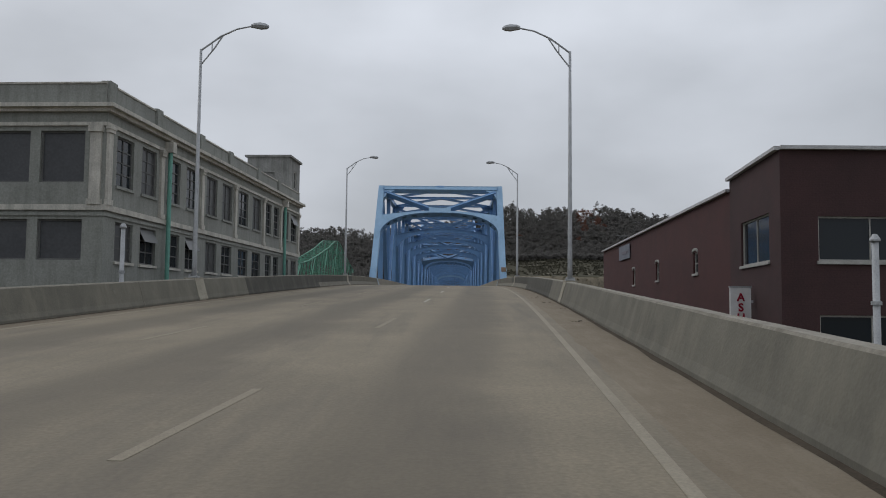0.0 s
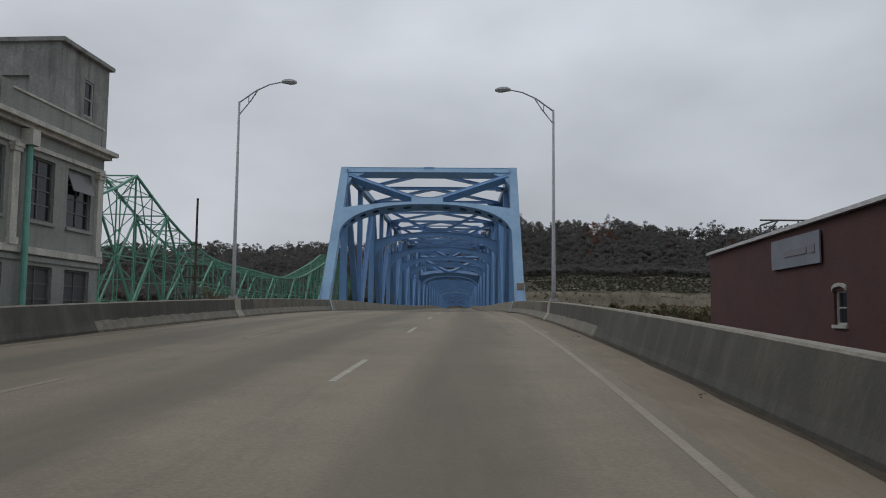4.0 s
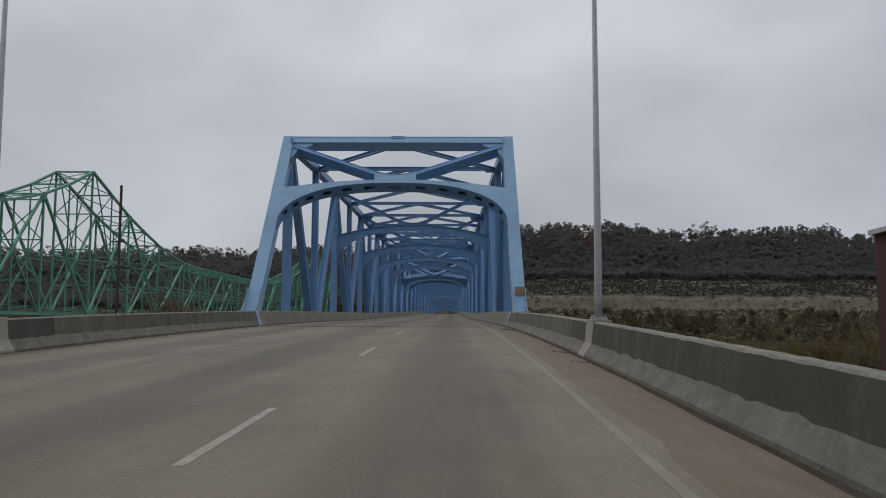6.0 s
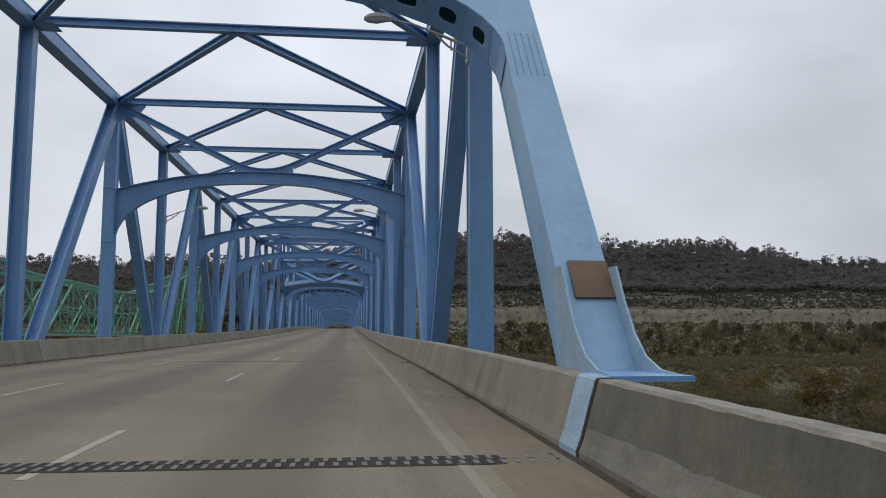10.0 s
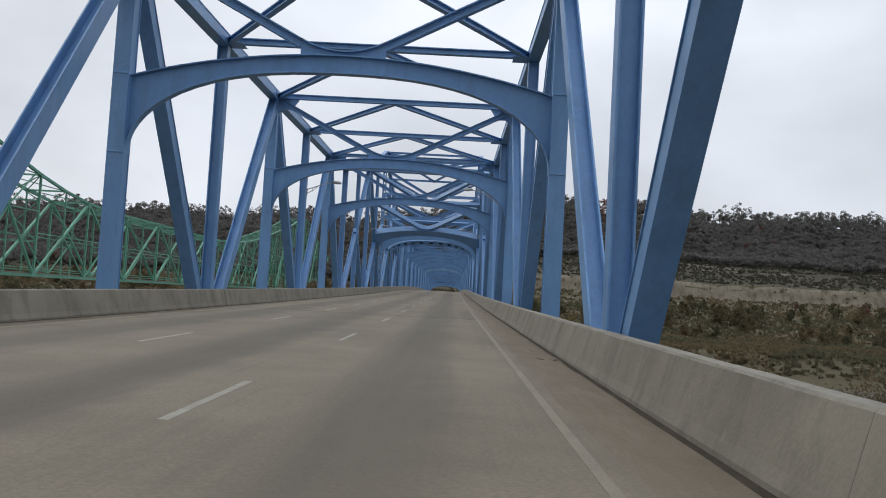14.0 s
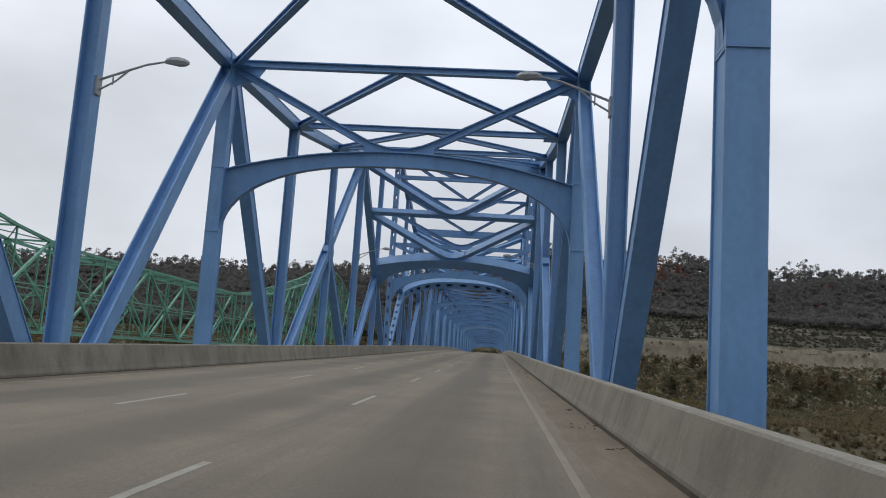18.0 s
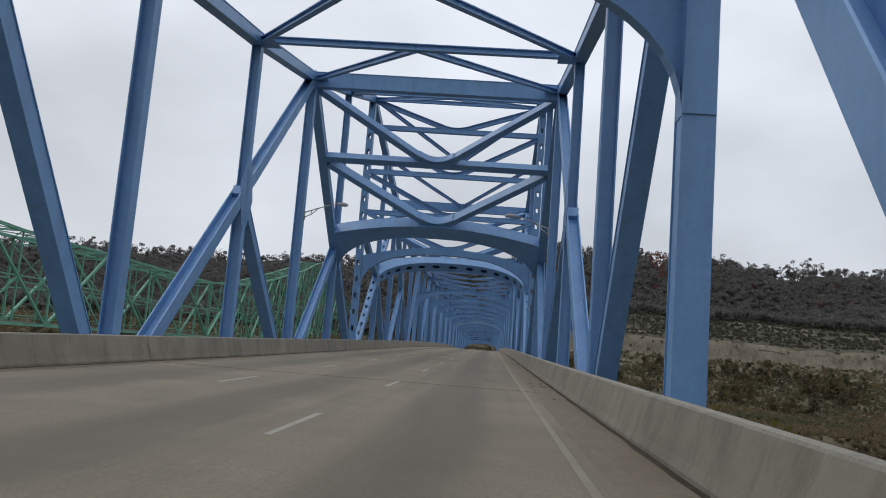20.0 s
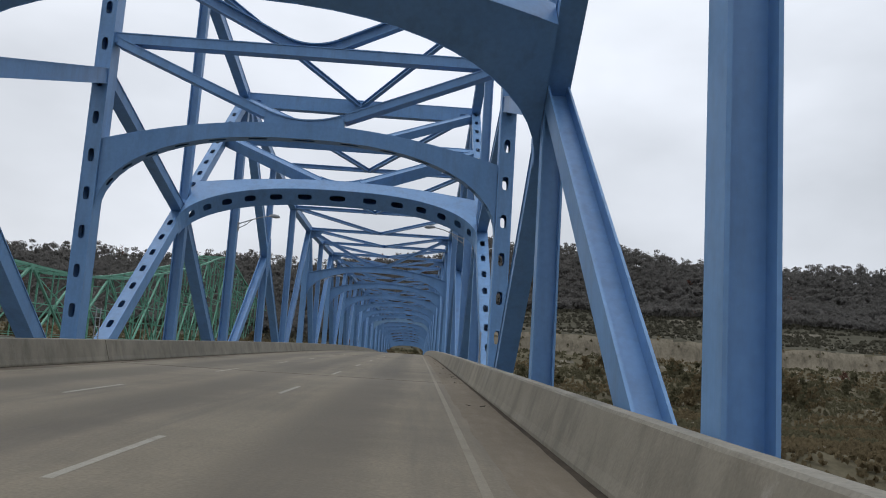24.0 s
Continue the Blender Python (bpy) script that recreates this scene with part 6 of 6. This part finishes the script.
def build_utility_pole(x, y, top):
    g = ground_z(x, y)
    p = tagged(empty("utility_pole", (x, y, g - 0.3)), "weathered wooden utility pole with crossarms, transformers and a pale conduit", "pole")
    h = top - g + 0.3
    bm = bmesh.new()
    tube(bm, [(0, 0, 0), (0, 0, h)], [0.19, 0.12], 10)
    part("shaft", bm, TIMBER, p)
    bm = bmesh.new()
    tube(bm, [(0.20, -0.16, 0), (0.18, -0.15, h * 0.56)], [0.09, 0.09], 8)
    part("conduit", bm, STEEL, p, "pale steel conduit")
    for z, w in ((0.80, 0.55), (0.71, 1.25), (0.66, 1.1), (0.57, 0.9)):
        arm = part("crossarm", box((-w, -0.24, h * z), (w, -0.12, h * z + 0.13)), TIMBER, p)
        for i in (-0.9, -0.45, 0.45, 0.9):
            bm = bmesh.new()
            c = (w * i, -0.18, h * z + 0.13)
            tube(bm, [c, (c[0], c[1], c[2] + 0.07), (c[0], c[1], c[2] + 0.11), (c[0], c[1], c[2] + 0.2)], [0.03, 0.06, 0.04, 0.05], 8)
            part("insulator", bm, DARKFRAME, arm)
    for s in (-1, 1):                             # transformers hung under the arms
        bm = bmesh.new()
        tube(bm, [(s * 0.42, 0, h * 0.59), (s * 0.42, 0, h * 0.59 + 0.08), (s * 0.42, 0, h * 0.59 + 0.85), (s * 0.42, 0, h * 0.59 + 0.95)], [0.20, 0.24, 0.24, 0.14], 12)
        can = part("transformer", bm, DARKFRAME, p, "grey transformer can")
        bm = bmesh.new()
        tube(bm, [(s * 0.42, -0.1, h * 0.59 + 0.93), (s * 0.42, -0.1, h * 0.59 + 1.2)], [0.05, 0.03], 6)
        part("bushing", bm, BROWN, can)
        bm = bmesh.new()
        tube(bm, [(0, 0, h * 0.72), (s * 0.9, 0, h * 0.75), (s * 1.4, 0, h * 0.78)], [0.03] * 3, 5)
        part("bracket", bm, STEEL, p)


build_utility_pole(-27.8, 130.0, 15.8)
build_utility_pole(34.0, 96.0, 8.6)


# ---------------------------------------------------------------- trees on the near bank
def build_tree(x, y, h, spread, mat, seed, label, bare=0.3):
    rng = random.Random(seed)
    g = ground_z(x, y)
    t = tagged(empty("tree", (x, y, g - 0.2)), label, "tree", group="trees on the near bank")
    bm = bmesh.new()
    lean = Vector((rng.uniform(-0.6, 0.6), rng.uniform(-0.6, 0.6), 0))
    trunk = [Vector((0, 0, 0)), Vector((0, 0, h * 0.3)) + lean * 0.4, Vector((0, 0, h * 0.62)) + lean]
    tube(bm, trunk, [h * 0.022 + 0.06, h * 0.016 + 0.04, 0.05], 7)
    tips = []
    for i in range(11):
        z = rng.uniform(0.22, 0.62)
        a = rng.uniform(0, 6.283)
        base = trunk[0].lerp(trunk[2], z / 0.62)
        mid = base + Vector((math.cos(a) * spread * 0.45, math.sin(a) * spread * 0.45, h * rng.uniform(0.10, 0.2)))
        tip = base + Vector((math.cos(a) * spread * rng.uniform(0.7, 1.0), math.sin(a) * spread * rng.uniform(0.7, 1.0), h * rng.uniform(0.18, 0.42)))
        tube(bm, [base, mid, tip], [0.05, 0.035, 0.012], 5, cap=False)
        tips += [mid.lerp(tip, 0.3), mid.lerp(tip, 0.7), tip]
        for j in range(3):
            q = tip + Vector((rng.uniform(-1, 1), rng.uniform(-1, 1), rng.uniform(0.2, 1.2))) * spread * 0.3
            tube(bm, [mid.lerp(tip, rng.uniform(0.4, 1)), q], [0.018, 0.006], 4, cap=False)
            tips.append(q)
    part("trunk", bm, TIMBER, t)
    verts, faces = [], []
    for c in tips + [trunk[2] + Vector((0, 0, h * 0.2))]:
        if rng.random() < bare:
            continue
        for i in range(46):
            d = Vector((rng.gauss(0, 1), rng.gauss(0, 1), rng.gauss(0, 0.8))) * spread * 0.17
            p = c + d
            s = rng.uniform(0.10, 0.24)
            u = Vector((rng.uniform(-1, 1), rng.uniform(-1, 1), rng.uniform(-1, 1))).normalized()
            v = u.cross(Vector((rng.uniform(-1, 1), rng.uniform(-1, 1), rng.uniform(-1, 1)))).normalized()
            k = len(verts)
            verts += [p - u * s, p + v * s * 0.6, p + u * s, p - v * s * 0.6]
            faces.append([k, k + 1, k + 2, k + 3])
    me = bpy.data.meshes.new("crown")
    me.from_pydata(verts, [], faces)
    me.materials.append(mat)
    ob = new("crown", me)
    ob.parent = t


rng_t = random.Random(21)
for i in range(34):
    tx = rng_t.uniform(22, 76)
    ty = 118 + rng_t.uniform(0, 100) + 0.1 * tx
    kind = rng_t.choice(((BRUSH, "dull green leafy bank tree"), (DRYBRUSH, "brown half-bare bank tree"), (DRYBRUSH, "brown half-bare bank tree"), (AUTUMNLEAF, "orange autumn bank tree"), (YELLOWLEAF, "yellow-green autumn bank tree")))
    build_tree(tx, ty, rng_t.uniform(6, 10.5), rng_t.uniform(2.2, 4.0), kind[0], 100 + i, kind[1], bare=rng_t.uniform(0.1, 0.5))
for i in range(16):
    tx = -rng_t.uniform(16, 75)
    ty = rng_t.uniform(100, 215)
    build_tree(tx, ty, rng_t.uniform(6, 11), rng_t.uniform(2.2, 4.2), rng_t.choice((BRUSH, DRYBRUSH)), 200 + i, "dark leafy tree on the river bank", bare=0.2)
for i in range(26):                                  # taller trees along the water
    tx = rng_t.uniform(36, 76)
    ty = rng_t.uniform(168, 226)
    kind = rng_t.choice(((BRUSH, "dull green leafy bank tree"), (DRYBRUSH, "brown half-bare bank tree"), (BRUSH, "dull green leafy bank tree"), (AUTUMNLEAF, "orange autumn bank tree"), (YELLOWLEAF, "yellow-green autumn bank tree")))
    build_tree(tx, ty, rng_t.uniform(8.5, 13), rng_t.uniform(3.0, 5.0), kind[0], 400 + i, kind[1], bare=rng_t.uniform(0.05, 0.35))
build_tree(14.6, 226.0, 18.5, 3.4, YELLOWLEAF, 301, "slender yellow-green tree rising beside the bridge", bare=0.25)
build_tree(17.5, 232.0, 15.5, 3.6, BRUSH, 302, "dull green tree rising beside the bridge", bare=0.3)
for tx, ty, th, ts in ((-42.0, 188.0, 19.0, 3.6), (-46.5, 195.0, 18.0, 3.4), (-37.5, 184.0, 17.4, 3.0), (-72.0, 200.0, 17.0, 3.6), (-66.0, 192.0, 16.2, 3.2)):
    build_tree(tx, ty, th, ts, DRYBRUSH, 500 + int(ty), "brown bushy tree in front of the green bridge", bare=0.1)
build_tree(21.0, 140.0, 12.5, 4.2, DRYBRUSH, 303, "brown half-bare tree on the near bank", bare=0.35)
build_tree(24.0, 151.0, 12.0, 4.0, AUTUMNLEAF, 304, "orange autumn tree on the near bank", bare=0.3)
build_tree(27.0, 163.0, 11.0, 4.4, DRYBRUSH, 305, "brown half-bare tree on the near bank", bare=0.3)
